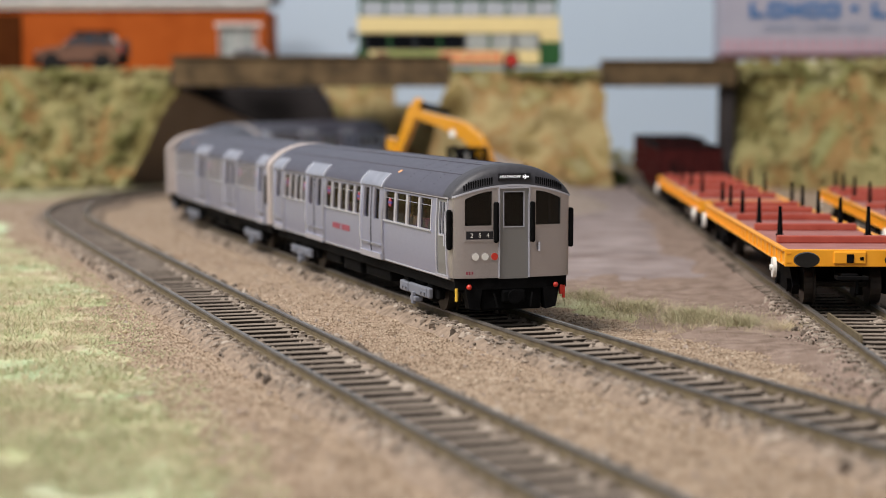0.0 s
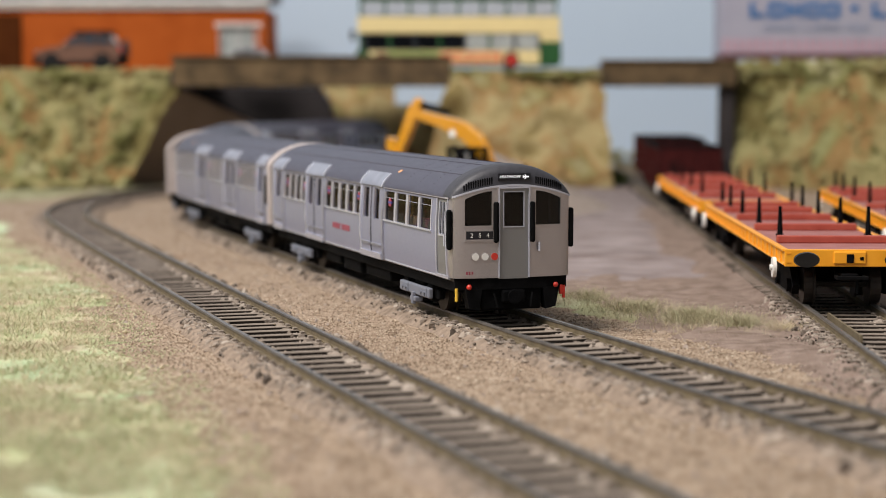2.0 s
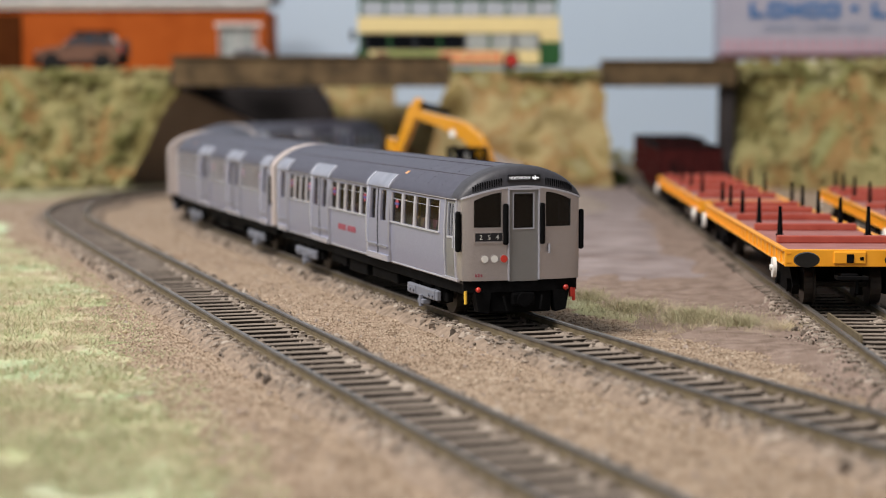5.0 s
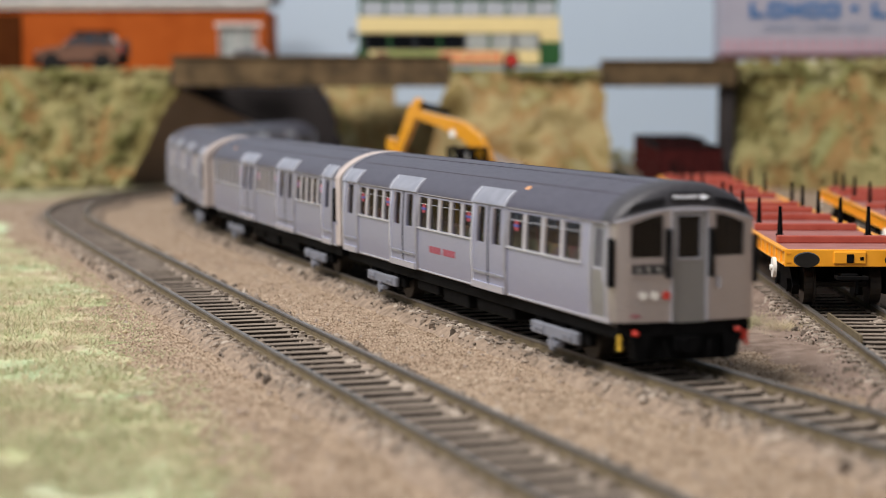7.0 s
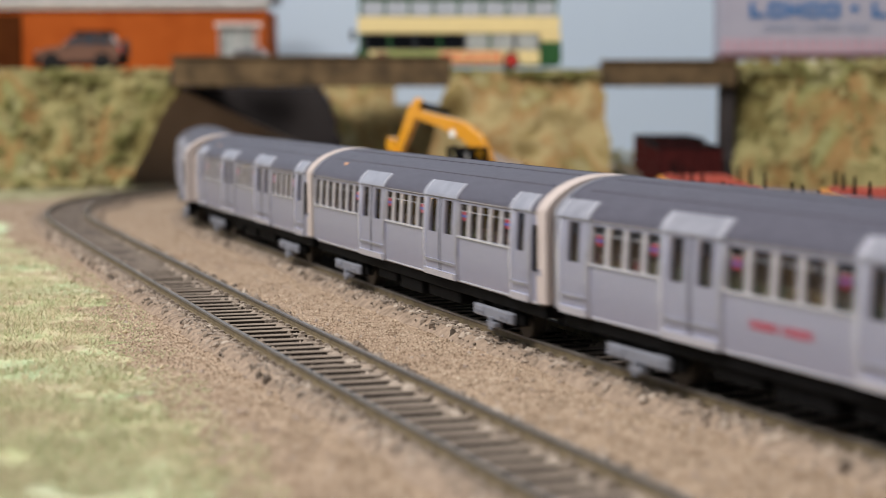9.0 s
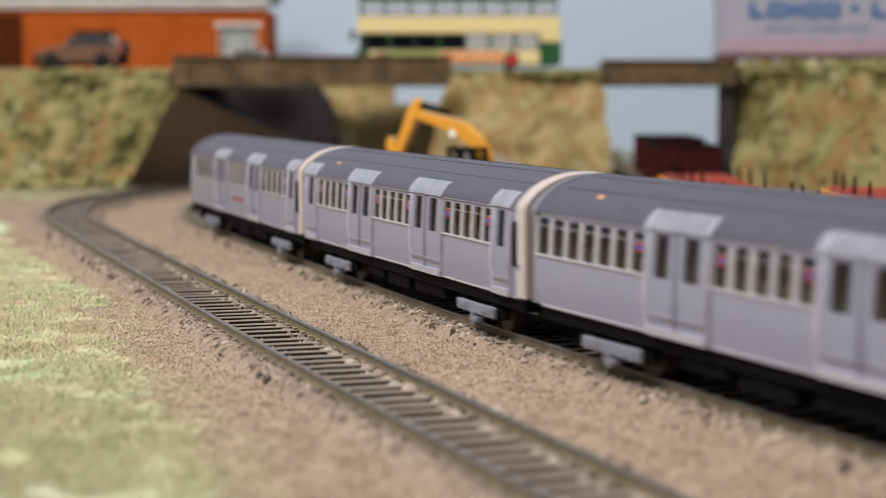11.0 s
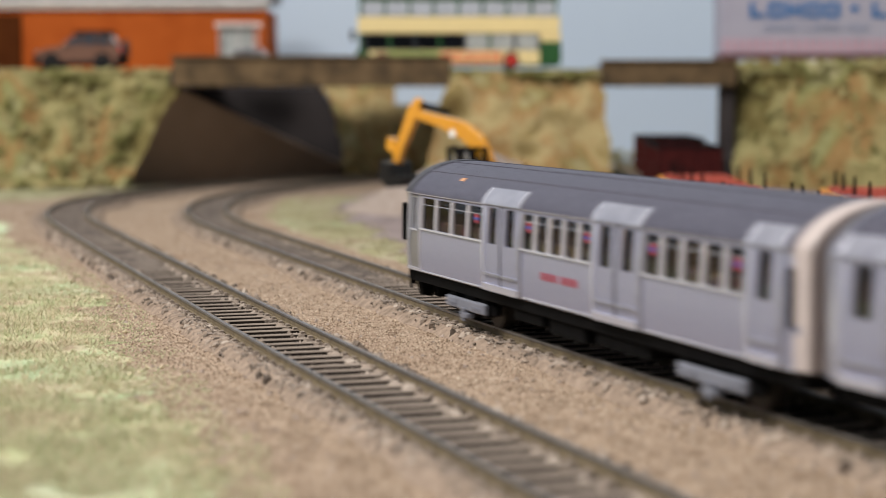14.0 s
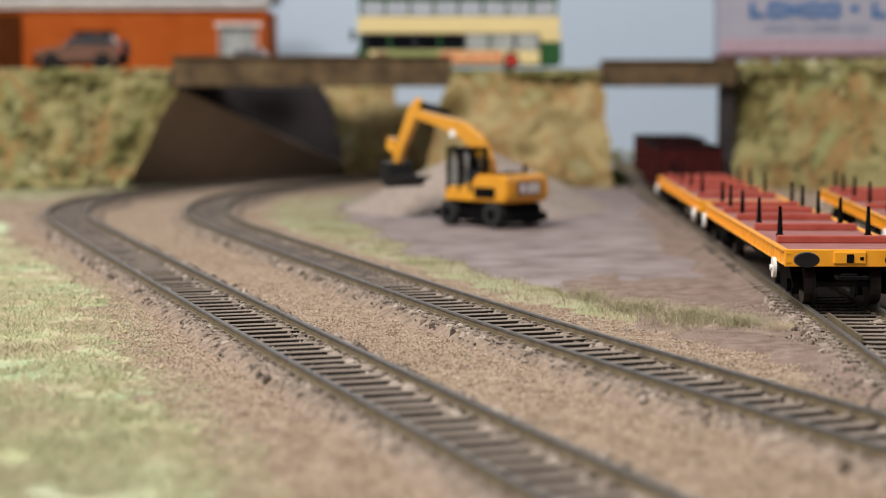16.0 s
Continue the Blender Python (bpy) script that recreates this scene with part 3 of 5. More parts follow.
def bogie(parent, yc):
    b = new("bogie")
    b.parent = parent
    bm = bmesh.new()
    for sx in (-1, 1):
        box(bm, sx * 13.2 - 0.9, sx * 13.2 + 0.9, yc - 17, yc + 17, 3.6, 6.4, bevel=0.4)
        for o in (-11, 11):
            box(bm, sx * 13.6 - 1.3, sx * 13.6 + 1.3, yc + o - 2.4, yc + o + 2.4, 2.9, 7.6, bevel=0.5)
            for q in (-3.6, 3.6):
                rod(bm, (sx * 13.4, yc + o + q, 4.6), (sx * 13.4, yc + o + q, 8.2), 0.9, 8)
        box(bm, sx * 13.3 - 1.1, sx * 13.3 + 1.1, yc - 4.5, yc + 4.5, 3.0, 8.6, bevel=0.5)
    box(bm, -12, 12, yc - 3, yc + 3, 4.5, 9.2)
    part("bogie_frame", bm, M_BLACK, b, "black moulded bogie frame")
    for o in (-11, 11):
        w = bmesh.new()
        for sx in (-1, 1):
            rod(w, (sx * 8.2, yc + o, 5.4), (sx * 11, yc + o, 5.4), 5.4, 20)
            rod(w, (sx * 7.6, yc + o, 5.4), (sx * 8.2, yc + o, 5.4), 6.0, 20)
        rod(w, (-11, yc + o, 5.4), (11, yc + o, 5.4), 0.8, 8)
        part("wheelset", w, M_WHEEL, b, "dark steel wheelset")
    for sx in (-1, 1):
        w = bmesh.new()
        box(w, sx * 15.6 - 0.7, sx * 15.6 + 0.7, yc - 14.5, yc + 12.5, 3.7, 6.5, bevel=0.35)
        box(w, sx * 15.8 - 0.9, sx * 15.8 + 0.9, yc - 13, yc - 8, 3.8, 6.6, bevel=0.35)
        box(w, sx * 15.8 - 0.9, sx * 15.8 + 0.9, yc + 4, yc + 9, 3.8, 6.5, bevel=0.35)
        for o in (-12, -9, 5, 8):
            rod(w, (sx * 16.6, yc + o, 5.1), (sx * 17.1, yc + o, 5.1), 0.5, 8)
        box(w, sx * 15.7 - 1.2, sx * 15.7 + 1.2, yc - 4.0, yc + 1.0, 1.8, 3.2, bevel=0.3)
        box(w, sx * 16.6 - 0.5, sx * 16.6 + 0.5, yc - 2.3, yc - 0.7, 1.0, 4.4, bevel=0.2)
        part("shoe_beam", w, M_SHOE, b, "light grey current collector beam")
    return b


def windows_and_pillars(car, side, y0, y1, n, pil=1.7, signs=(False, False)):
    """A run of n windows between two doors, with pillars; returns nothing."""
    w = (y1 - y0) / n
    for i in range(n + 1):
        a, b = max(y0, y0 + w * i - pil / 2), min(y1, y0 + w * i + pil / 2)
        part("window_pillar", side_piece(bmesh.new(), side, a, b, WZ0, WZ1, out=0.12), M_PILLAR, car, "pale window pillar")
    part("window_sill", side_piece(bmesh.new(), side, y0, y1, WZ0 - 0.35, WZ0 + 0.1, out=0.4, thick=0.8), M_HOOD, car, "bright line under the windows")
    for i in range(n):
        a, b = y0 + w * i + pil / 2, y0 + w * (i + 1) - pil / 2
        g = bmesh.new()
        side_piece(g, side, a, b, WZ0, WZ1, out=-0.35, thick=0.15)
        pane = part("window_pane", g, M_GLASS, car)
        pane.visible_shadow = False
        part("vent_bar", side_piece(bmesh.new(), side, a, b, WZ1 - 1.9, WZ1 - 1.78, out=-0.2, thick=0.3), M_HOOD, pane)
        if i == 0 and signs[0] or i == n - 1 and signs[1]:
            x, y, z = side * (wall_x(28.2) - 0.15), (a + b) / 2, 28.2
            part("round_sign", rod(bmesh.new(), (x - 0.08, y, z), (x + 0.08, y, z), 1.25, 20), M_SIGNRED, pane, "round red window sign")
            part("sign_bar", B(x - 0.14, x + 0.14, y - 1.6, y + 1.6, z - 0.32, z + 0.32), M_SIGNBLUE, pane, "blue bar of the round sign")


def double_door(car, side, y0, y1):
    d = new("double_door" if y1 - y0 > 16 else "single_door")
    d.parent = car
    leaves = [(y0, (y0 + y1) / 2 - 0.15), ((y0 + y1) / 2 + 0.15, y1)] if y1 - y0 > 16 else [(y0, y1)]
    for a, b in leaves:
        w = b - a
        p, q = (a + w * 0.24, b - w * 0.24) if len(leaves) > 1 else (a + w * 0.28, b - w * 0.28)
        bm = bmesh.new()
        side_piece(bm, side, a, p, ZB + 0.6, 32.0, out=0.5)
        side_piece(bm, side, q, b, ZB + 0.6, 32.0, out=0.5)
        side_piece(bm, side, p, q, ZB + 0.6, WZ0 - 0.3, out=0.45)
        side_piece(bm, side, p, q, WZ1 + 0.3, 32.0, out=0.5)
        leaf = part("door_leaf", bm, M_SILVER, d, "silver sliding door leaf")
        g = bmesh.new()
        side_piece(g, side, p, q, WZ0 - 0.3, WZ1 + 0.3, out=-0.15, thick=0.15)
        part("window_pane", g, M_GLASS, leaf).visible_shadow = False
        h = bmesh.new()
        side_piece(h, side, a - 0.1, b + 0.1, ZB - 0.4, ZB + 1.3, out=1.0, thick=1.2)
        part("door_step", h, M_HOOD, leaf, "bright silver door threshold")
    # The rear post is painted brighter, as the highlight it catches.
    for y, w, mt in ((y0 - 1.3, 1.4, M_HOODTOP), (y1 - 0.1, 1.2, M_HOOD)):
        part("door_frame", rounded(side_piece(bmesh.new(), side, y, y + w, ZB - 0.3, 32.6, out=0.8 if mt is M_HOOD else 0.55, thick=1.2), 0.35), mt, d, "raised silver door post, the rear one painted as catching light", smooth=True)
    if len(leaves) > 1:
        mid = (y0 + y1) / 2
        part("door_seal", side_piece(bmesh.new(), side, mid - 0.35, mid + 0.35, ZB + 0.8, 32.0, out=0.58, thick=0.9), M_BLACK, d, "black rubber seal between the leaves")
    for a, b in leaves:
        part("kick_ledge", rounded(side_piece(bmesh.new(), side, a + 0.4, b - 0.4, ZB + 3.4, ZB + 4.1, out=0.8, thick=0.8), 0.2), M_HOODTOP, d, "bright ledge low on the door", smooth=True)
        hood = part("door_hood", hood_strip(bmesh.new(), side, a - 0.6, b + 0.3), M_HOODTOP, d, "silver door hood curved into the roof", smooth=True)
        # Hood edges in the brighter silver carry a painted highlight.
        if a == y0:
            part("hood_edge", rounded(hood_strip(bmesh.new(), side, a - 1.3, a - 0.2, 0.22), 0.25), M_HOOD, hood, "raised hood edge with painted highlight", smooth=True)
        if b == y1:
            part("hood_edge", rounded(hood_strip(bmesh.new(), side, b - 0.1, b + 1.1, 0.15), 0.25), M_HOOD, hood, "raised hood edge with painted highlight", smooth=True)


def bogie_set(car):
    bogie(car, 38), bogie(car, 170)


def tube_car(label, cab_front, single, spot, name_panel):
    car = thing("tube_car", label, "train car", "cars of the train")
    doors = [(65.5, 87.0), (133.5, 155.5)] if cab_front == "front" else [(66.0, 87.5), (130.5, 152.5)] if cab_front else [(61.5, 86.5), (126, 150)]
    singles = single
    flat = []
    for s in sorted(doors + singles):
        flat.append(s)
    y_lo = 15.5 if cab_front == "front" else 2.5
    y_hi = LEN - 15.5 if cab_front == "rear" else LEN - 2.5
    cuts, at = [], y_lo
    for a, b in flat:
        cuts.append((at, a - 0.9))
        at = b + 0.9
    cuts.append((at, y_hi))
    for side in (-1, 1):
        for a, b in cuts:
            if b - a > 9:
                part("side_panel", side_piece(bmesh.new(), side, a, b, ZB, WZ0), M_SILVER, car, "plain silver-grey body side", smooth=True)
                part("cant_panel", side_piece(bmesh.new(), side, a, b, WZ1, ZE), M_SILVER, car)
            elif b - a > 0.5:
                part("side_panel", side_piece(bmesh.new(), side, a, b, ZB, ZE), M_SILVER, car, smooth=True)
        for a, b in cuts:
            if b - a > 9:
                n, signs = max(2, round((b - a) / 8.2)), (a > y_lo + 1, b < y_hi - 1)
                if cab_front == "front" and a < 20:
                    # wide windows and a blank panel next to the cab
                    n = 4
                    part("side_panel", side_piece(bmesh.new(), side, a, a + 3.5, WZ0, WZ1), M_SILVER, car)
                    a += 3.5
                elif cab_front == "rear" and b > LEN - 20:
                    n = 4
                windows_and_pillars(car, side, a, b, n, signs=signs)
        for a, b in flat:
            double_door(car, side, a, b)
        g = bmesh.new()
        box(g, *sorted((side * 16.0, side * 16.95)), 5.2, LEN - 5.2, ZE - 0.35, ZE + 0.3, bevel=0.15)
        part("gutter", g, M_HOOD, car, "bright silver rain gutter")
        g = bmesh.new()
        box(g, *sorted((side * 15.6, side * 16.75)), 5.2, LEN - 5.2, ZB - 0.5, ZB + 0.1, bevel=0.15)
        part("sill_strip", g, M_HOOD, car)
        if name_panel:
            bars(car, side * (wall_x(17.5) + 0.06), name_panel - 10.5, name_panel + 10.5, 16.6, 18.4, 13, M_REDTEXT)
    # roof with ribs
    bm = bmesh.new()
    prof = [(x, roof_z(x)) for x in across(-HALF, HALF, 32)]
    prof += [(x * 0.96, z - 0.9) for x, z in prof[::-1]]
    ends = (7.5 if cab_front == "front" else 1.6), (LEN - 7.5 if cab_front == "rear" else LEN - 1.6)
    loft(bm, [[(x, y, z) for x, z in prof] for y in ends])
    part("roof", bm, M_ROOF, car, "dark grey curved roof", smooth=True)
    for x in (-11.2, 11.2, -4.5, 4.5):
        bm = bmesh.new()
        roof_strip(bm, 8, LEN - 8, x - 0.3, x + 0.3, out=0.2, thick=0.5, n=2)
        part("roof_seam", bm, M_ROOF, car)
    bm = bmesh.new()
    for yr in (22, 34, 46) if cab_front == "front" else (LEN - 22, LEN - 40):
        for i in range(-16, 17):
            x = i * 0.95
            rod(bm, (x, yr, roof_z(x) - 0.2), (x, yr, roof_z(x) + 0.13), 0.15, 5)
    tagged(part("rivets", bm, M_RIVET, car, "rows of small rivets"), kind="stuff")
    if spot:
        bm = bmesh.new()
        roof_strip(bm, spot - 1.3, spot + 1.1, -13.6, -12.6, out=0.06, thick=0.3, n=2)
        part("roof_mark", bm, M_SPOT, car, "small orange mark")
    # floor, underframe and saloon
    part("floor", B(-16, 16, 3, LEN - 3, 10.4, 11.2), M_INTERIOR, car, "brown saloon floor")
    bm = B(-15.6, 15.6, 3, LEN - 3, 7.6, 10.4, bevel=0.3)
    under = part("underframe", bm, M_BLACK, car, "black underframe")
    for a, b, c in ((66, 92, 4.2), (98, 118, 3.6), (122, 140, 4.6)):
        for sx in (-1, 1):
            part("equipment_box", B(*sorted((sx * 2, sx * 14.5)), a, b, c, 7.5, bevel=0.5), M_BLACK, under)
    bm = bmesh.new()
    for y0 in (18, 90, 158):
        for side in (-1, 1):
            for k in range(4):
                box(bm, *sorted((side * 15.2, side * 10.5)), y0 + k * 8.2, y0 + k * 8.2 + 7.0, 11.2, 17.5, bevel=0.8)
                box(bm, *sorted((side * 15.4, side * 13.6)), y0 + k * 8.2, y0 + k * 8.2 + 7.0, 17.0, 25.4, bevel=0.8)
    part("seats", bm, M_SEAT, car, "red patterned saloon seats")
    bm = bmesh.new()
    for y in (63.5, 89, 124, 153):
        for side in (-1, 1):
            box(bm, *sorted((side * 15.6, side * 10.2)), y - 0.4, y + 0.4, 11.2, 29)
    part("draught_screen", bm, M_INTERIOR, car, "dark brown draught screens")
    bm = bmesh.new()
    for i in range(5):
        for side in (-1, 1):
            box(bm, *sorted((side * 11.6, side * 10.4)), 30 + i * 36, 34.5 + i * 36, 31.2, 32.0, bevel=0.2)
    part("saloon_lamp", bm, M_LAMPGLOW, car, "small warm saloon lamps")
    bm = bmesh.new()
    for y in (60, 92, 121, 156):
        for side in (-1, 1):
            rod(bm, (side * 9.6, y, 11.2), (side * 9.6, y, 34), 0.4, 8)
    part("grab_pole", bm, M_YELLOW, car, "yellow grab poles beside the doors")
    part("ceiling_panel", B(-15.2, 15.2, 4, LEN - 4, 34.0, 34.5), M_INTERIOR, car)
    bogie_set(car)
    for end, flag in ((0, "front"), (1, "rear")):
        if cab_front == flag:
            cab_end(car, end)
        else:
            plain_end(car, end)
    return car


def turn_part(ob, end):
    if end:
        ob.matrix_basis = Matrix.Translation((0, LEN * MM, 0)) @ Matrix.Rotation(math.pi, 4, "Z")
    return ob


def plain_end(car, end):
    bm = bmesh.new()
    n = 20
    for xa, xb, z0, z1 in ((-16.6, -6, ZB, None), (6, 16.6, ZB, None), (-6, 6, 33, None)):
        rings = []
        for i in range(n + 1):
            x = xa + (xb - xa) * i / n
            zt = roof_z(x) - 0.2
            rings.append([(x, 0.9, z0), (x, 0.9, zt), (x, 1.8, zt), (x, 1.8, z0)])
        loft(bm, rings)
    box(bm, -6, 6, 1.1, 1.8, ZB, 33)
    e = turn_part(part("end_wall", bm, M_ENDRIM, car, "pale beige car end"), end)
    bm = bmesh.new()
    prof = [(x * 1.008, roof_z(x) + 0.25) for x in across(-HALF, HALF, 32)]
    prof = [(-HALF + 0.1, ZB)] + prof + [(HALF - 0.1, ZB)]
    inner = [(x * 0.90, z - 1.6 if z > ZB else z) for x, z in prof[::-1]]
    lead = [(x * 0.985, z - 0.35 if z > ZB else z) for x, z in prof]
    back = 2.2 if end else 5.0
    loft(bm, [[(x, y, z) for x, z in p + inner] for y, p in ((0.1, lead), (0.9, prof), (back, prof))])
    part("end_rim", bm, M_HOODTOP if end else M_ENDRIM, e, "silver end post" if end else "pale beige rounded rim", smooth=True)
    bm = bmesh.new()
    box(bm, -4, 4, 0.3, 1.1, ZB + 0.5, 32, bevel=0.3)
    part("end_door", bm, M_FDOOR, e)
    for sx in () if end else (-1, 1):
        bm = bmesh.new()
        box(bm, sx * 17.2 - 0.6, sx * 17.2 + 0.6, 4.6, 6.4, 18.5, 29.5, bevel=0.55)
        part("handrail", bm, M_BLACK, e, "black moulded handrail")
    part("coupling", rod(bmesh.new(), (0, -2.1, 7), (0, 8, 7), 1.6, 10), M_BLACK, e)


def cab_end(car, end):
    low, z = (lambda x: ZB), lambda v: (lambda x: v)
    posts = []
    top = lambda x: arch_z(x)
    sill = 25.0
    panels = []
    for s in (-1, 1):
        def fp(xa, xb, a, b, **k):
            lo, hi = sorted((s * xa, s * xb))
            panels.append(face_piece(bmesh.new(), lo, hi, a, b, **k))
        fp(4.4, 5.9, low, top)
        fp(5.9, 13.8, low, z(sill))
        fp(5.9, 13.8, lambda x: 34.4 - 2.4 * max(0, (abs(x) - 6) / 8) ** 1.7, top)
        fp(13.8, 16.3, low, top, n=6)
        # rounded corner into the side
        rings = []
        for zz in (ZB, 16, 20, 26, 30, 32.6):
            c = []
            for i in range(7):
                a = i / 6 * math.pi / 2
                w = wall_x(zz)
                c.append((s * (w - 2.0 + 2.0 * math.sin(a)), bow(16.3) - 0.05 + 2.0 * (1 - math.cos(a)), zz))
            c += [(x - s * 0.8, y + 0.8, q) for x, y, q in c[::-1]]
            rings.append(c)
        posts.append(loft(bmesh.new(), rings))
        posts.append(side_piece(bmesh.new(), s, 4.2, 6.2, ZB, ZE))
        posts.append(side_piece(bmesh.new(), s, 14.2, 15.6, ZB, ZE))
    body = turn_part(part("cab_front", panels[0], M_FACE, car, "beige-silver cab front with rounded corners", smooth=True), end)
    for q in panels[1:]:
        part("front_panel", q, M_FACE, body, smooth=True)
    for q in posts:
        part("corner_panel", q, M_FACE, body, smooth=True)
    # recessed centre door
    bm = bmesh.new()
    face_piece(bm, -4.1, 4.1, z(ZB - 0.3), z(24.8), out=-0.3)
    face_piece(bm, -4.1, -2.9, z(24.8), z(34.9), out=-0.3, n=2)
    face_piece(bm, 2.9, 4.1, z(24.8), z(34.9), out=-0.3, n=2)
    face_piece(bm, -2.9, 2.9, z(34.0), z(34.9), out=-0.3)
    door = part("cab_door", bm, M_FDOOR, body, "darker grey front door")
    bm = bmesh.new()
    for x in (-4.4, 4.1):
        face_piece(bm, x, x + 0.35, low, z(35.2), out=0.35, thick=0.7, n=2)
    face_piece(bm, -4.4, 4.45, z(34.9), z(35.4), out=0.35, thick=0.7)
    part("door_frame", bm, M_HOOD, body)
    g = bmesh.new()
    face_piece(g, -2.9, 2.9, z(24.8), z(34.0), out=-0.55, thick=0.15)
    part("window_pane", g, M_DARKGLASS, body)
    bm = bmesh.new()
    for a, b, c, d in ((-3.0, -2.75, 24.7, 34.1), (2.75, 3.0, 24.7, 34.1), (-3, 3, 24.6, 24.9), (-3, 3, 33.9, 34.15)):
        face_piece(bm, a, b, z(c), z(d), out=-0.12, thick=0.4)
    part("window_frame", bm, M_HOOD, body)
    for s in (-1, 1):
        g = bmesh.new()
        a, b = sorted((s * 5.9, s * 13.8))
        face_piece(g, a, b, z(sill), lambda x: 34.4 - 2.4 * max(0, (abs(x) - 6) / 8) ** 1.7, out=-0.4, thick=0.15)
        part("window_pane", g, M_DARKGLASS, body)
        bm = bmesh.new()
        wt = lambda x: 34.4 - 2.4 * max(0, (abs(x) - 6) / 8) ** 1.7
        for xa, xb, c, d in ((5.7, 6.15, z(sill - 0.2), wt), (13.5, 13.95, z(sill - 0.2), wt), (5.7, 13.9, z(sill - 0.3), z(sill + 0.15)),
                             (5.7, 13.9, lambda x: wt(x) - 0.1, lambda x: wt(x) + 0.35)):
            lo, hi = sorted((s * xa, s * xb))
            face_piece(bm, lo, hi, c, d, out=0.12, thick=0.5)
        part("window_frame", bm, M_FACE, body)
        # handrail pads
        for x, z0, z1 in ((s * 5.1, 20.6, 31.4), (s * 17.2, 18.8, 29.4)):
            bm = bmesh.new()
            y = bow(min(16.5, abs(x))) + (0 if abs(x) < 9 else 0.9)
            box(bm, x - 0.72, x + 0.72, y - 1.2, y + 0.5, z0, z1, bevel=0.6)
            part("handrail", bm, M_BLACK, body, "black moulded handrail")
        # cab side door
        d = bmesh.new()
        side_piece(d, s, 6.2, 7.6, ZB, 31.8, out=-0.1)
        side_piece(d, s, 12.6, 14.2, ZB, 31.8, out=-0.1)
        side_piece(d, s, 7.6, 12.6, ZB, 22.2, out=-0.1)
        side_piece(d, s, 7.6, 12.6, 31.0, 31.8, out=-0.1)
        sd = part("cab_side_door", d, M_FDOOR, body, "grey cab side door")
        g = bmesh.new()
        side_piece(g, s, 7.6, 12.6, 22.2, 31.0, out=-0.4, thick=0.15)
        part("window_pane", g, M_DARKGLASS, sd)
        g = bmesh.new()
        for a, b, c, e in ((7.4, 7.9, 22.0, 31.2), (12.3, 12.8, 22.0, 31.2), (7.4, 12.8, 22.0, 22.5), (9.9, 10.2, 22.5, 31.0)):
            side_piece(g, s, a, b, c, e, out=0.12, thick=0.5)
        part("window_frame", g, M_HOOD, sd, "thin silver window frame")
        g = bmesh.new()
        rod(g, (s * 17.3, 6.9, 19.5), (s * 17.3, 6.9, 22.5), 0.3, 8)
        part("door_handle", g, M_HOOD, sd)
        d = bmesh.new()
        side_piece(d, s, 5.6, 6.2, ZB, 32.2, out=0.3)
        side_piece(d, s, 14.2, 14.8, ZB, 32.2, out=0.3)
        part("door_frame", d, M_HOOD, sd)
        side_bottom = bmesh.new()
        side_piece(side_bottom, s, 4.5, 15.5, ZB - 0.4, ZB + 0.4, out=0.3)
        part("sill_strip", side_bottom, M_HOOD, body)
    # dark dome above the arch
    bm = bmesh.new()
    rings = []
    for x in across(-16.97, 16.97, 40):
        y = bow(x)
        zt = roof_z(x) + 0.25
        za = min(arch_z(x) + 0.05, zt - 0.15)
        h = zt - za
        rings.append([(x, y, za), (x, y + 0.12, za + 0.3 * h), (x, y + 0.35, za + 0.6 * h), (x, y + 0.9, za + 0.82 * h), (x, y + 2.0, za + 0.95 * h), (x, y + 4.2, zt),
                      (x, 9.0, zt), (x, 9.0, zt - 0.6 * min(1, h)), (x, y + 2.4, min(zt - 0.6 * min(1, h), za + 0.2 * h))])
    loft(bm, rings)
    dome = part("cab_dome", bm, M_DOME, body, "dark grey ventilated dome over the cab", smooth=True)
    bm = bmesh.new()
    for i in range(34):
        x = -16.6 + 33.2 * i / 34
        lo = [(x, bow(x) - 0.25, arch_z(x) - 0.2), (x, bow(x) - 0.25, arch_z(x) + 0.3), (x, bow(x) + 0.5, arch_z(x) + 0.3), (x, bow(x) + 0.5, arch_z(x) - 0.2)]
        x2 = x + 33.2 / 34
        hi = [(x2, bow(x2) - 0.25, arch_z(x2) - 0.2), (x2, bow(x2) - 0.25, arch_z(x2) + 0.3), (x2, bow(x2) + 0.5, arch_z(x2) + 0.3), (x2, bow(x2) + 0.5, arch_z(x2) - 0.2)]
        loft(bm, [lo, hi])
    part("arch_bead", bm, M_HOOD, dome, "bright bead along the arch")
    for s in (-1, 1):
        for i in range(13):
            x = s * (6.2 + i * 0.62)
            z0 = arch_z(x) + 0.75
            z1 = min(z0 + 1.9, roof_z(x) - 1.0)
            if z1 - z0 < 0.5:
                continue
            v = B(x - 0.14, x + 0.14, bow(x) + 0.0, bow(x) + 1.0, z0, z1)
            part("louvre", v, M_BLACK, dome)
    # destination blind
    bl = part("destination_blind", B(-4.5, 4.5, 0.1, 0.7, 37.0, 38.9, bevel=0.12), M_BLIND, dome, "black blind with white lettering")
    letters("HEATHROW", 1.02, Matrix.Translation((-1.3 * MM, 0.06 * MM, 37.95 * MM)) @ Matrix.Rotation(math.pi / 2, 4, "X"), M_INK, bl)
    bm = bmesh.new()
    box(bm, 2.3, 4.0, 0.0, 0.08, 37.82, 38.08)
    for q in (-1, 1):
        slab(bm, [(3.0, 37.95), (3.4, 37.95), (2.95, 37.95 + q * 0.62), (2.75, 37.95 + q * 0.62)], "y", 0.0, 0.08)
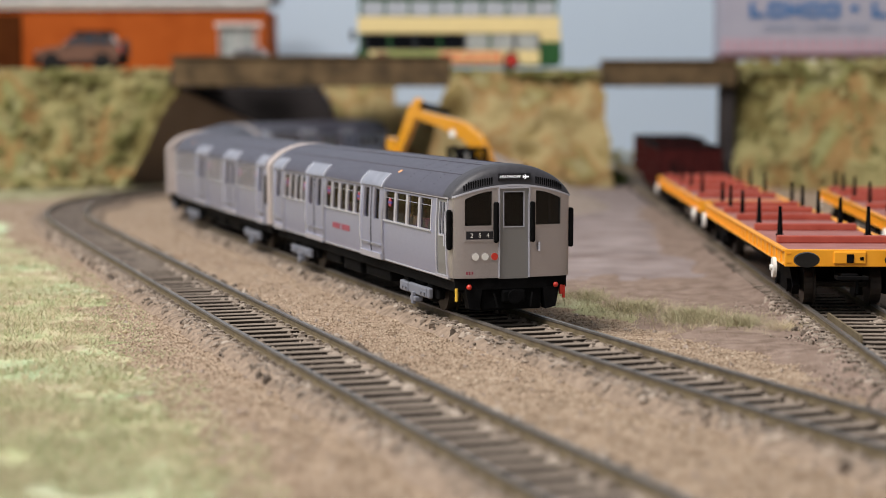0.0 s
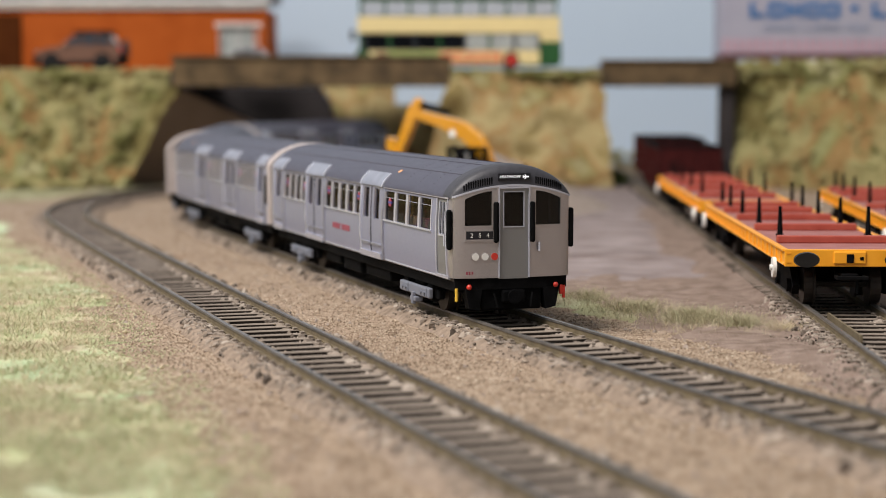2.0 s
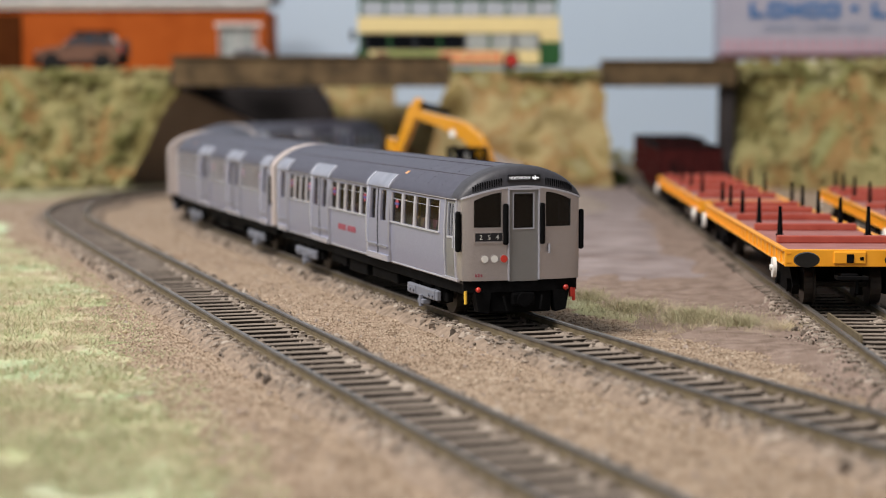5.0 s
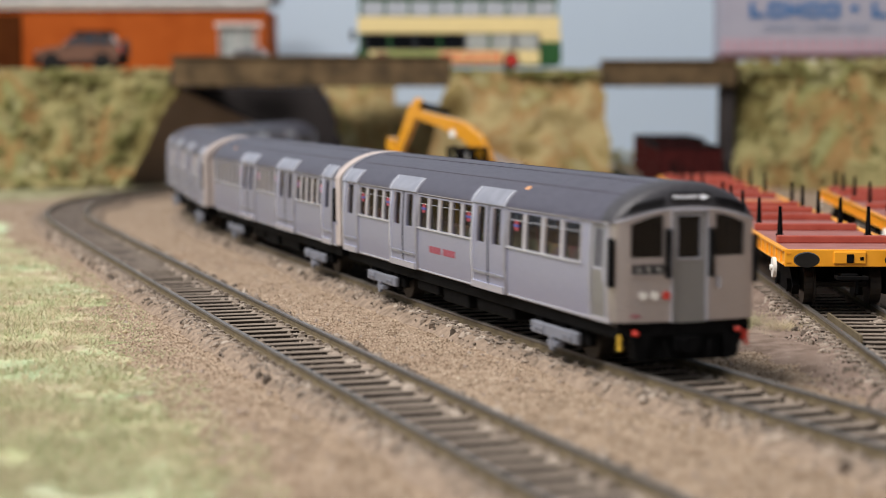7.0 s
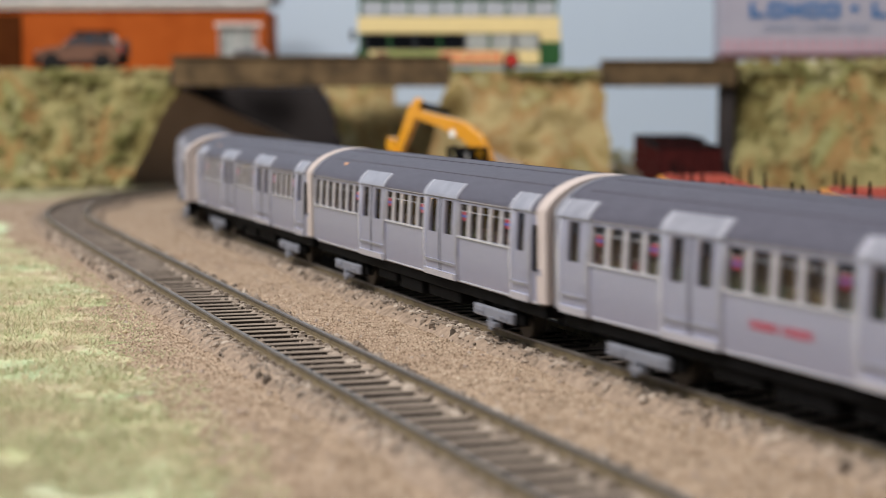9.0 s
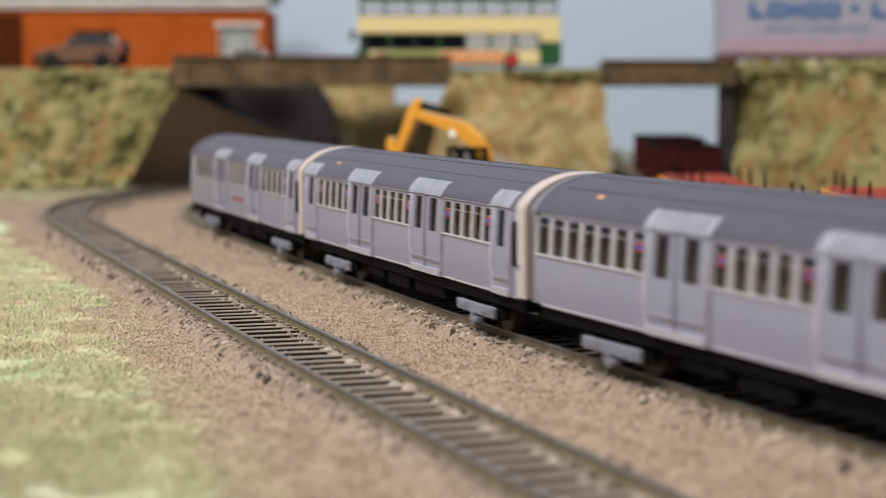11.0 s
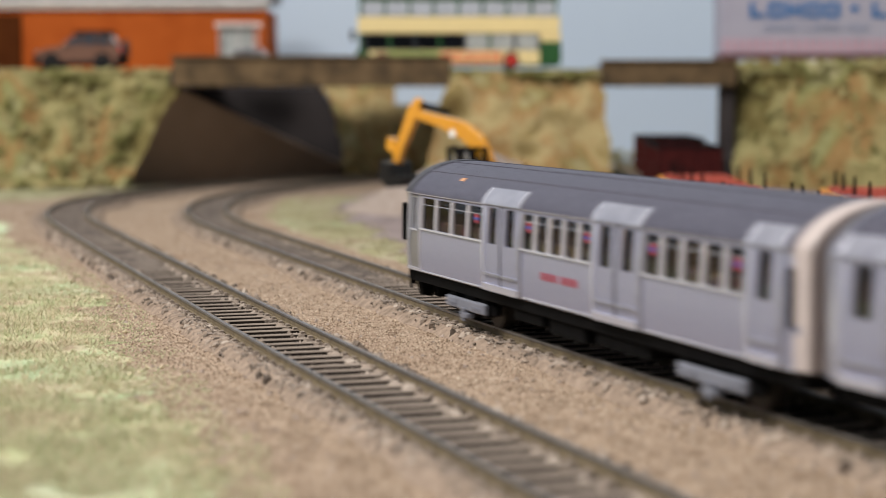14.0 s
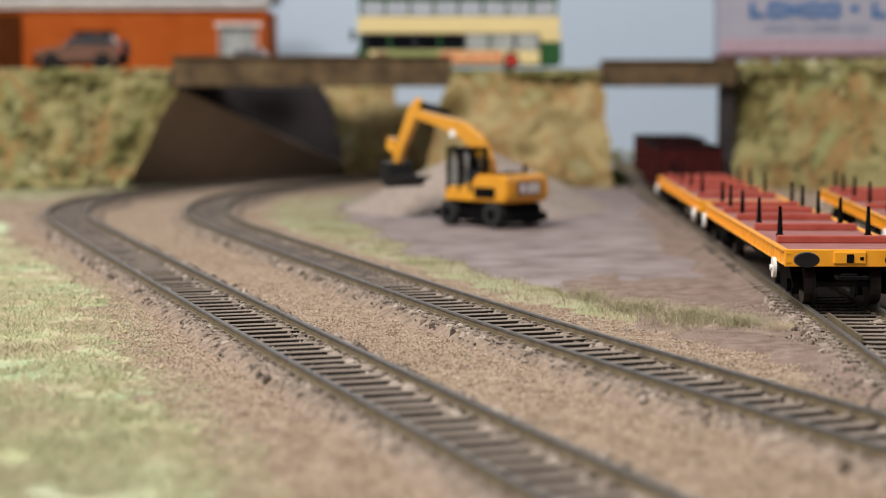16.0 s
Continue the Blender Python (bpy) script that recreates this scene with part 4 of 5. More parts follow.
        slab(bm, [(2.35, 37.95), (2.6, 37.95), (2.4, 37.95 + q * 0.35), (2.25, 37.95 + q * 0.35)], "y", 0.0, 0.08)
    part("aeroplane_sign", bm, M_INK, bl)
    # set number box, lamps, lower details
    nb = bmesh.new()
    face_piece(nb, -13.1, -5.9, z(21.6), z(23.7), out=0.12, thick=0.5)
    nbo = part("number_box", nb, M_BLIND, body, "black set number box")
    nf = bmesh.new()
    for xa, xb, c, d in ((-13.6, -13.3, 21.1, 24.1), (-5.9, -5.6, 21.1, 24.1), (-13.6, -5.6, 21.1, 21.4), (-13.6, -5.6, 23.8, 24.1)):
        face_piece(nf, xa, xb, z(c), z(d), out=0.3, thick=0.5)
    part("number_frame", nf, M_FACE, nbo)
    for ch, x in (("2", -11.7), ("5", -9.5), ("4", -7.3)):
        dy = bow(x) - 0.2
        letters(ch, 1.7, Matrix.Translation((x * MM, dy * MM, 22.6 * MM)) @ Matrix.Rotation(math.atan2(bow(x + 0.5) - bow(x - 0.5), 1.0), 4, "Z") @ Matrix.Rotation(math.pi / 2, 4, "X"), M_WHITE, nbo)
    for x, m in ((-10.7, M_WHITE), (-8.1, M_WHITE), (-5.5, M_RED)):
        y = bow(x)
        r = part("marker_lamp", rod(bmesh.new(), (x, y - 0.35, 17.0), (x, y + 0.4, 17.0), 0.95, 20), m, body, "round white lamp" if m is M_WHITE else "round red lamp", smooth=True)
        part("lamp_rim", rod(bmesh.new(), (x, y - 0.22, 17.0), (x, y + 0.3, 17.0), 1.15, 20), M_FACE, r, smooth=True)
    bm = rod(bmesh.new(), (7.0, bow(7) - 0.6, 18.2), (7.0, bow(7) - 0.6, 20.6), 0.35, 8)
    box(bm, 6.7, 7.3, bow(7) - 0.5, bow(7) + 0.3, 19.0, 19.6)
    part("door_handle", bm, M_HOOD, body)
    bm = bmesh.new()
    for i in range(4):
        box(bm, -13.2 + i * 0.75, -12.75 + i * 0.75, bow(12) - 0.1, bow(12) + 0.1, 12.3, 13.1)
    part("print", bm, M_REDTEXT, body, "tiny unreadable red print")
    # buffer beam, coupler, tail lamps
    bm = bmesh.new()
    face_piece(bm, -15.8, 15.8, z(8.2), z(ZB - 0.1), out=-0.5, thick=3)
    box(bm, -8.5, 8.5, 2, 7, 2.6, 8.6, bevel=0.6)
    for s in (-1, 1):
        slab(bm, [(s * 8.6, 8.4), (s * 13.2, 8.4), (s * 12.2, 3.2), (s * 9.4, 2.6)], "y", 1.2, 4.5)
    beam = part("buffer_beam", bm, M_BLACK, body, "black buffer beam and guards")
    bm = rod(bmesh.new(), (0, -0.6, 6.2), (0, 4, 6.2), 1.9, 14)
    box(bm, -3.2, 3.2, 0.2, 2.5, 4.6, 8.0, bevel=0.5)
    for s in (-1, 1):
        rod(bm, (s * 5.4, 0.8, 7.2), (s * 4.6, 0.2, 3.4), 0.35, 6)
    part("coupler", bm, M_BLACK, beam)
    for x, zt in ((-12.4, 9.0), (12.0, 9.0), (14.2, 7.2)):
        bm = bmesh.new()
        if zt > 8:
            bmesh.ops.create_uvsphere(bm, u_segments=14, v_segments=8, radius=0.72, matrix=Matrix.Translation((x, bow(x) - 0.3, zt)))
        else:
            box(bm, x - 0.45, x + 0.45, 2.2, 3.2, 6.2, 8.8, bevel=0.2)
        part("tail_lamp", bm, M_BLACK if end else M_RED, beam, "small dark lamp" if end else "small red lamp")
    for x, m in ((-15.3, M_YELLOW), (12.6, M_BLACK), (15.0, M_RED)):
        bm = rod(bmesh.new(), (x, 2.6, 5.2), (x, 2.6, 8.6), 0.45, 8)
        part("hose", bm, M_BLACK if end else m, beam)
    # driver's bulkhead
    bm = B(-15.4, 15.4, 15.0, 15.6, 11.2, 33.5)
    turn_part(part("bulkhead", bm, M_BLACK, car), end)


SINGLE_R, SINGLE_F = (190.5, 203.5), (9.5, 20.5)
CARS = [
    tube_car("silver underground driving car with grey roof and cab", "front", [SINGLE_R], 60, 112),
    tube_car("silver underground trailer car with plain beige ends", None, [SINGLE_F], 180, 0),
    tube_car("silver underground trailer car with lit saloon", None, [SINGLE_F, SINGLE_R], 176, 0),
]
# the tail car is a little longer
LEN = 216.0
CARS.append(tube_car("silver underground driving car at the tail", "rear", [SINGLE_F], 178, 107))


def lift_parts(car):
    """Sub-parts hang at most two levels under their car."""
    for p in list(car.children):
        for q in list(p.children):
            for r in list(q.children):
                r.matrix_basis = q.matrix_basis @ r.matrix_basis
                r.parent = p


for car in CARS:
    lift_parts(car)


# ---- flat wagons on the sidings ----
def at_siding(path, y):
    s = next(i for i, p in enumerate(path[0]) if p[1] >= y)
    p, d, r = frame_on(path, s)
    return Matrix.Translation((p.x * MM, p.y * MM, RAIL_Z * MM)) @ Matrix.Rotation(math.atan2(d.y, d.x) - math.pi / 2, 4, "Z")


def wagon_bogie(w, yc):
    b = new("bogie")
    b.parent = w
    bm = bmesh.new()
    for sx in (-1, 1):
        slab(bm, [(yc - 17, 6.2), (yc - 14, 3.2), (yc + 14, 3.2), (yc + 17, 6.2), (yc + 8, 11.4), (yc - 8, 11.4)], "x", *sorted((sx * 12.2, sx * 14.2)))
        for o in (-11.5, 11.5):
            rod(bm, (sx * 14, yc + o, 5.6), (sx * 15.4, yc + o, 5.6), 2.0, 12)
    box(bm, -12, 12, yc - 3, yc + 3, 5, 12.4)
    part("bogie_frame", bm, M_BLACK, b, "black plate bogie frame")
    for o in (-11.5, 11.5):
        k = bmesh.new()
        for sx in (-1, 1):
            rod(k, (sx * 8.4, yc + o, 6.0), (sx * 11, yc + o, 6.0), 6.0, 22)
            rod(k, (sx * 7.8, yc + o, 6.0), (sx * 8.4, yc + o, 6.0), 6.7, 22)
        rod(k, (-11, yc + o, 6), (11, yc + o, 6), 0.9, 8)
        part("wheelset", k, M_WHEEL, b, "dark steel wheelset")


def flat_wagon(label, m, L=226.0):
    w = thing("flat_wagon", label, "wagon", "flat wagons", m)
    part("deck", B(-17.2, 17.2, 1, L - 1, 11.8, 13.2), M_DECK, w, "dull red oxide deck")
    for sx in (-1, 1):
        bm = bmesh.new()
        box(bm, *sorted((sx * 17.0, sx * 18.3)), 0.6, L - 0.6, 9.2, 13.7, bevel=0.25)
        box(bm, *sorted((sx * 17.2, sx * 18.9)), 0.6, L - 0.6, 13.0, 13.8, bevel=0.2)
        box(bm, *sorted((sx * 17.2, sx * 18.7)), 0.6, L - 0.6, 9.0, 9.6, bevel=0.2)
        so = part("solebar", bm, M_ORANGE, w, "orange-yellow side girder")
        for i in range(22):
            k = B(*sorted((sx * 18.2, sx * 18.7)), 6 + i * 10, 7.4 + i * 10, 9.6, 13.0)
            part("rib", k, M_ORANGE, so)
        hb = rod(bmesh.new(), (sx * 18.9, 14, 7.2), (sx * 19.9, 14, 7.2), 3.1, 20)
        rod(hb, (sx * 19.6, 14, 7.2), (sx * 20.6, 14, 7.2), 0.8, 10)
        part("brake_wheel", hb, M_WHITE, w, "small white handbrake wheel")
        hb = rod(bmesh.new(), (sx * 18.9, L - 8, 7.2), (sx * 19.9, L - 8, 7.2), 3.1, 20)
        part("brake_wheel", hb, M_WHITE, w, "small white handbrake wheel")
        bm = bmesh.new()
        slab(bm, [(60, 9.0), (150, 9.0), (140, 5.0), (70, 5.0)], "x", *sorted((sx * 13.2, sx * 14.0)))
        part("truss", bm, M_BLACK, w, "black truss under the floor")
    for e in (0, 1):
        y = (lambda v: v) if not e else (lambda v: L - v)
        bm = bmesh.new()
        box(bm, -18.3, 18.3, *sorted((y(0.0), y(1.6))), 8.6, 13.7, bevel=0.25)
        box(bm, -4.6, 4.6, *sorted((y(-0.5), y(0.4))), 9.4, 13.2, bevel=0.4)
        hs = part("headstock", bm, M_ORANGE, w, "orange-yellow headstock")
        bm = bmesh.new()
        for sx in (-1, 1):
            for o in (-2.6, 2.6):
                for q in (10.0, 12.6):
                    rod(bm, (sx * 17.2 + o * 0.15, y(-0.2), q), (sx * 17.2 + o * 0.15, y(0.2), q), 0.3, 6)
        part("bolt", bm, M_ORANGE, hs)
        for sx in (-1, 1):
            k = rod(bmesh.new(), (sx * 12.7, y(-4), 11.0), (sx * 12.7, y(0), 11.0), 1.5, 14)
            part("buffer_shank", k, M_BUFFER, hs)
            k = bmesh.new()
            bmesh.ops.create_cone(k, cap_ends=True, segments=28, radius1=1, radius2=0.92, depth=1.0,
                                  matrix=Matrix.Translation((sx * 12.7, y(-4.4), 11.0)) @ Matrix.Diagonal((3.7, 1, 2.3, 1)) @ Matrix.Rotation(math.pi / 2, 4, "X"))
            part("buffer_head", k, M_BUFFER, hs, "oval oily black buffer head")
        k = B(-1.0, 1.0, *sorted((y(-0.9), y(0.3))), 9.8, 12.4, bevel=0.2)
        part("draw_hook", k, M_BLACK, hs)
        k = B(2.8, 3.8, *sorted((y(-0.6), y(0.1))), 10.6, 11.6)
        part("pipe_hole", k, M_BLACK, hs)
        k = B(-2.4, 2.4, *sorted((y(-1), y(12))), 4.6, 6.6, bevel=0.3)
        for sx in (-1, 1):
            box(k, *sorted((sx * 3.4, sx * 4.4)), *sorted((y(-5), y(0))), 5.2, 6.2, bevel=0.2)
        box(k, -4.4, 4.4, *sorted((y(-5.6), y(-4.6))), 5.2, 6.4, bevel=0.25)
        rod(k, (1.5, y(-3.8), 6), (1.5, y(-3.8), 1.2), 0.5, 6)
        part("coupling", k, M_BLACK, w, "black tension lock coupling")
    for i, o in enumerate((31, 84, 134, 176, 210)):
        part("baulk", B(-16.3, 16.3, o - 2.0, o + 2.0, 13.2, 15.5, bevel=0.35), M_BAULK, w, "red timber baulk across the deck")
    for o in (56, 107, 154, 192, 220):
        for x in (-12.0, 15.2):
            k = rod(bmesh.new(), (x, o, 13.2), (x, o, 23.0), 0.95, 8, 0.5)
            box(k, x - 1.1, x + 1.1, o - 1.1, o + 1.1, 13.2, 14.2, bevel=0.2)
            part("stake", k, M_BLACK, w, "black upright stake")
    part("underframe", B(-9, 9, 6, L - 6, 8.2, 11.8), M_BLACK, w)
    # the body rides 4.1 mm higher over its bogies
    for o in w.children_recursive:
        o.data.transform(Matrix.Translation((0, 0, 4.1 * MM)))
    wagon_bogie(w, 28), wagon_bogie(w, L - 28)
    return w


SIZE = Matrix.Translation((0.0002, 0, 0)) @ Matrix.Diagonal((0.98, 0.94, 0.94, 1))
flat_wagon("orange-edged red bogie flat wagon with black stakes", at_siding(SIDING, 512) @ SIZE)
flat_wagon("orange-edged red bogie flat wagon coupled behind another", at_siding(SIDING, 743) @ SIZE)
flat_wagon("orange-edged red bogie flat wagon on the farther siding", at_siding(SIDING2, 619) @ SIZE)


def open_wagon(label, m, L=104.0):
    w = thing("open_wagon", label, "wagon", "", m)
    for sx in (-1, 1):
        s = part("side", B(*sorted((sx * 15.6, sx * 17.2)), 0, L, 10, 31, bevel=0.3), M_MAROON, w, "dark maroon plank side")
        for i in range(11):
            part("strap", B(*sorted((sx * 17.2, sx * 17.9)), 5 + i * 9.2, 6.4 + i * 9.2, 10, 31, bevel=0.2), M_MAROON, s)
        part("top_rail", B(*sorted((sx * 15.2, sx * 17.8)), 0, L, 31.1, 32.3, bevel=0.3), M_BLACK, s)
    for a in (0, L - 1.6):
        e = part("end", B(-15.5, 15.5, a, a + 1.6, 10, 31, bevel=0.3), M_MAROON, w, "maroon wagon end")
        for x in (-8, 0, 8):
            part("strap", B(x - 1, x + 1, a - 0.7, a - 0.1, 10, 31, bevel=0.2), M_MAROON, e)
        part("top_rail", B(-15.2, 15.2, a - 0.4, a + 2, 31.1, 32.3, bevel=0.3), M_BLACK, e)
    part("floor", B(-15.5, 15.5, 1.7, L - 1.7, 9, 10.5), M_BLACK, w)
    part("underframe", B(-12, 12, 2, L - 2, 5.8, 9), M_BLACK, w)
    for y in (22, L - 22):
        k = bmesh.new()
        for sx in (-1, 1):
            rod(k, (sx * 8.2, y, 6), (sx * 11, y, 6), 6, 20)
            box(k, *sorted((sx * 12, sx * 13.6)), y - 6, y + 6, 3.4, 9, bevel=0.4)
        part("wheelset", k, M_WHEEL, w)
    return w


open_wagon("dark grey-maroon open wagon coupled behind another", Matrix.Translation((0.004, 0, 0)) @ at_siding(SIDING, 1106))
open_wagon("dark maroon open wagon under the short bridge", Matrix.Translation((0.002, 0, -0.0015)) @ at_siding(SIDING, 992))


# ---- yard: spoil heap and excavator ----
def heap(x, y, rx, ry, h, label):
    bm = bmesh.new()
    rings = []
    n = 60
    for k in range(24):
        q = k / 23
        ring = []
        for i in range(n):
            a = 2 * math.pi * i / n
            c, s = math.cos(a), math.sin(a)
            j = 1 + 0.10 * noise.noise(Vector((c * 1.4, s * 1.4, 3))) + 0.05 * noise.noise(Vector((c * 5, s * 5, q * 6)))
            z = h * q - 1 + 1.0 * noise.noise(Vector((c * 4, s * 4, q * 9)))
            w = (1 - q) ** 0.95 + 0.02
            ring.append((x + rx * w * c * j, y + ry * w * s * j, z))
        rings.append(ring)
    return part("gravel_mound", loft(bm, rings), M_PILE, None, label, smooth=True, category="mound")


heap(20, 1030, 76, 86, 34, "pale grey-brown cone of loose spoil beside the excavator")


def limb(bm, pts, w, depth):
    """A box-section arm through (forward, height, half thickness) stations."""
    rings = []
    for i, (f, z, t) in enumerate(pts):
        a, b = pts[max(0, i - 1)], pts[min(len(pts) - 1, i + 1)]
        d = Vector((b[0] - a[0], b[1] - a[1])).normalized()
        nrm = Vector((-d.y, d.x))
        rings.append([(-w + depth, f + nrm.x * t, z + nrm.y * t), (w + depth, f + nrm.x * t, z + nrm.y * t), (w + depth, f - nrm.x * t, z - nrm.y * t), (-w + depth, f - nrm.x * t, z - nrm.y * t)])
    return loft(bm, rings)


def excavator(m):
    """Local y is forward, x to its right."""
    e = thing("excavator", "yellow-orange wheeled excavator with raised arm beside the heap", "excavator", "", m)
    bm = B(-13, 13, -26, 26, 2.6, 13, bevel=0.8)
    box(bm, -15, 15, -30, -26, 3, 8, bevel=0.8)
    box(bm, -15, 15, 27, 31, 4, 9, bevel=0.8)
    rod(bm, (0, 0, 11), (0, 0, 14), 10, 24)
    part("chassis", bm, M_BLACK, e, "black chassis with dozer blade")
    for y in (-17, 18):
        for x in (-14, 14):
            k = rod(bmesh.new(), (x - 3.4, y, 7), (x + 3.4, y, 7), 7, 24)
            bmesh.ops.bevel(k, geom=[ed for ed in k.edges if abs(ed.verts[0].co.x - ed.verts[1].co.x) < 0.01], offset=1.0, segments=2, affect="EDGES")
            t = part("tyre", k, M_TYRE, e, "black rubber tyre", smooth=True)
            part("rim", rod(bmesh.new(), (x - 3.6, y, 7), (x + 3.6, y, 7), 3.4, 16), M_BLACK, t)
    bm = bmesh.new()
    slab(bm, [(-27, 13.5), (-29.5, 17), (-29, 27), (-25, 29.5), (-4, 29), (-3, 24), (18, 19), (19, 14)], "x", -17, 17)
    bmesh.ops.bevel(bm, geom=list(bm.edges), offset=1.1, segments=2, affect="EDGES")
    h = part("upper_body", bm, M_DIGGER, e, "yellow-orange upper body and counterweight")
    part("side_grille", B(-17.5, -16.8, -20, -4, 16, 22, bevel=0.2), M_BLACK, h)
    part("side_grille", B(16.8, 17.5, -20, -4, 16, 22, bevel=0.2), M_BLACK, h)
    part("emblem_plate", B(-9, 9, -30.3, -29.0, 18, 25.5, bevel=0.3), M_CHASSIS, h, "dark maker's plate with pale marks")
    bm = bmesh.new()
    for x in (-6, 0, 5):
        box(bm, x - 1.4, x + 2.2, -30.6, -30.25, 19, 24.4)
    part("emblem_mark", bm, M_WHITE, h)
    bm = bmesh.new()
    rod(bm, (9, -18, 29), (9, -18, 34), 1.2, 10)
    box(bm, -12, 6, -23, -12, 29.2, 30.2, bevel=0.3)
    part("exhaust", bm, M_BLACK, h)
    cab = new("cab")
    cab.parent = e
    bm = bmesh.new()
    for x in (-16.5, -5):
        for y0, y1 in ((-2, 0.5), (16.5, 18.5)):
            box(bm, x - 0.8, x + 0.8, y0, y1, 19, 42, bevel=0.3)
        box(bm, x - 0.8, x + 0.8, 7.5, 9, 19, 42, bevel=0.2)
    box(bm, -17.2, -4.2, -2.4, 19, 41.4, 43.8, bevel=0.9)
    part("cab_frame", bm, M_BLACK, cab, "black cab frame and roof")
    part("cab_base", B(-17.2, -4.2, -2, 20, 14, 22, bevel=0.6), M_DIGGER, cab)
    part("cab_seat", B(-13, -8, 2, 7, 22, 30, bevel=0.8), M_SHOE, cab)
    for a in ((-16.7, -16.4, -1.5, 17.5), (-5.0, -4.7, -1.5, 17.5)):
        part("window_pane", B(*a, 22, 41.4), M_PALEGLASS_CLEAR, cab)
    part("window_pane", B(-16, -5.5, 18.3, 18.6, 20, 41.4), M_PALEGLASS_CLEAR, cab)
    bm = bmesh.new()
    limb(bm, [(2, 22, 4), (4, 34, 4.4), (11, 45.5, 5.0), (25, 53.5, 4.8), (43, 58, 3.4), (63, 62, 2.6)], 2.6, 2)
    bmesh.ops.bevel(bm, geom=list(bm.edges), offset=0.5, segments=1, affect="EDGES")
    boom = part("boom", bm, M_DIGGER, e, "yellow-orange bent boom")
    part("emblem_mark", B(-0.9, -0.7, 28, 33, 49, 53), M_WHITE, boom)
    bm = bmesh.new()
    for x in (-3.6, 7.6):
        rod(bm, (x, 12, 22), (x, 26, 44), 1.5, 10)
    rod(bm, (2, 37, 63), (2, 62, 68), 1.7, 10)
    rod(bm, (2, 68, 62), (2, 80, 44), 1.5, 10)
    part("ram", bm, M_BLACK, boom, "black hydraulic rams")
    bm = bmesh.new()
    limb(bm, [(60, 70, 2.5), (65, 63, 4.6), (76, 43, 3.2), (80, 33, 2.6)], 2.3, 2)
    bmesh.ops.bevel(bm, geom=list(bm.edges), offset=0.4, segments=1, affect="EDGES")
    stick = part("stick", bm, M_DIGGER, e, "yellow-orange dipper arm")
    bm = bmesh.new()
    slab(bm, [(78, 37), (87, 41), (86, 48), (80, 46)], "x", -1, 5)
    part("bucket_link", bm, M_DIGGER, stick)
    bm = bmesh.new()
    slab(bm, [(85, 34), (87, 24), (80, 18), (68, 19), (64, 25), (69, 24), (77, 25), (78, 33)], "x", -8, 12)
    bmesh.ops.bevel(bm, geom=list(bm.edges), offset=0.5, segments=1, affect="EDGES")
    bk = part("bucket", bm, M_BUFFER, stick, "black steel bucket")
    for i in range(5):
        part("tooth", B(-7.5 + i * 4, -5.5 + i * 4, 60.5, 65.5, 23.6, 25.2, bevel=0.2), M_BUFFER, bk)
    return e


excavator(Matrix.Translation((23 * MM, 893 * MM, 0.4 * MM)) @ Matrix.Rotation(radians(44), 4, "Z") @ Matrix.Scale(0.85, 4))


# ---- on the bank top: building, vehicles ----
# Dark brown that carries the shadow on the brick wall's left end.
M_WALLSHADE = mat("brick_shadow_brown", [(0.06, 0.017, 0.005), (0.085, 0.025, 0.007)], 60, 0.95, spec=0.05)


def building():
    b = thing("brick_building", "orange-red brick building with white fascia", "building")
    X0, X1, Y, Z0, Z1 = -560, -140, 1478, 78, 128.5
    wx0, wx1, wz0, wz1 = -176, -147, 89, 115
    for a in ((wx0, wx1, Z0, wz0), (wx0, wx1, wz1, Z1), (wx1, X1, Z0, Z1), (X0, wx0, Z0, Z1)):
        wall = part("wall", B(a[0], a[1], Y, Y + 8, a[2], a[3]), M_BRICK, b, "orange-red brick front wall")
    part("wall", B(X1 - 8, X1, Y + 8, Y + 90, Z0, Z1), M_BRICK, b)
    part("wall", B(X0, X0 + 8, Y + 8, Y + 90, Z0, Z1), M_BRICK, b)
    part("wall", B(X0, X1, Y + 90, Y + 98, Z0, Z1), M_BRICK, b)
    fascia = part("fascia", B(X0 - 3, X1 + 3, Y - 4, Y + 3, Z1 + 0.2, Z1 + 7, bevel=0.6), M_TRIM, b, "white painted fascia")
    part("gutter", B(X0 - 3, X1 + 3, Y - 7, Y - 4.2, Z1 + 4, Z1 + 6.6, bevel=0.6), M_TRIM, fascia)
    part("roof", B(X0 - 4, X1 + 4, Y - 2, Y + 100, Z1 + 7.2, Z1 + 16, bevel=0.6), M_ROOFING, b, "flat grey roof")
    w = new("window")
    w.parent = b
    for a in ((wx0 - 4, wx1 + 4, wz1, wz1 + 3), (wx0 - 2, wx1 + 2, wz0 - 3, wz0), (wx0 - 1, wx0, wz0, wz1), (wx1, wx1 + 1, wz0, wz1)):
        part("frame", B(a[0], a[1], Y - 2, Y + 2, a[2], a[3], bevel=0.3), M_TRIM, w, "white window surround")
    part("pane", B(wx0, wx1, Y + 3, Y + 4, wz0, wz1), M_PANE, w, "grey glazed pane")
    for x in (wx0 + 14.5,):
        part("glazing_bar", B(x - 0.6, x + 0.6, Y + 1.5, Y + 3, wz0, wz1), M_TRIM, w)
    # Added dark panel: a shadow cast from the left, painted on the wall.
    part("gate", B(-420, -333, Y - 3, Y - 0.3, Z0, Z1 - 4, bevel=0.5), M_WALLSHADE, b, "dark brown panel painted as shadow on the wall")
    part("pilaster", B(X1 - 9, X1 + 1, Y - 1.6, Y - 0.2, Z0, Z1), M_BRICK, wall)
    return b


building()


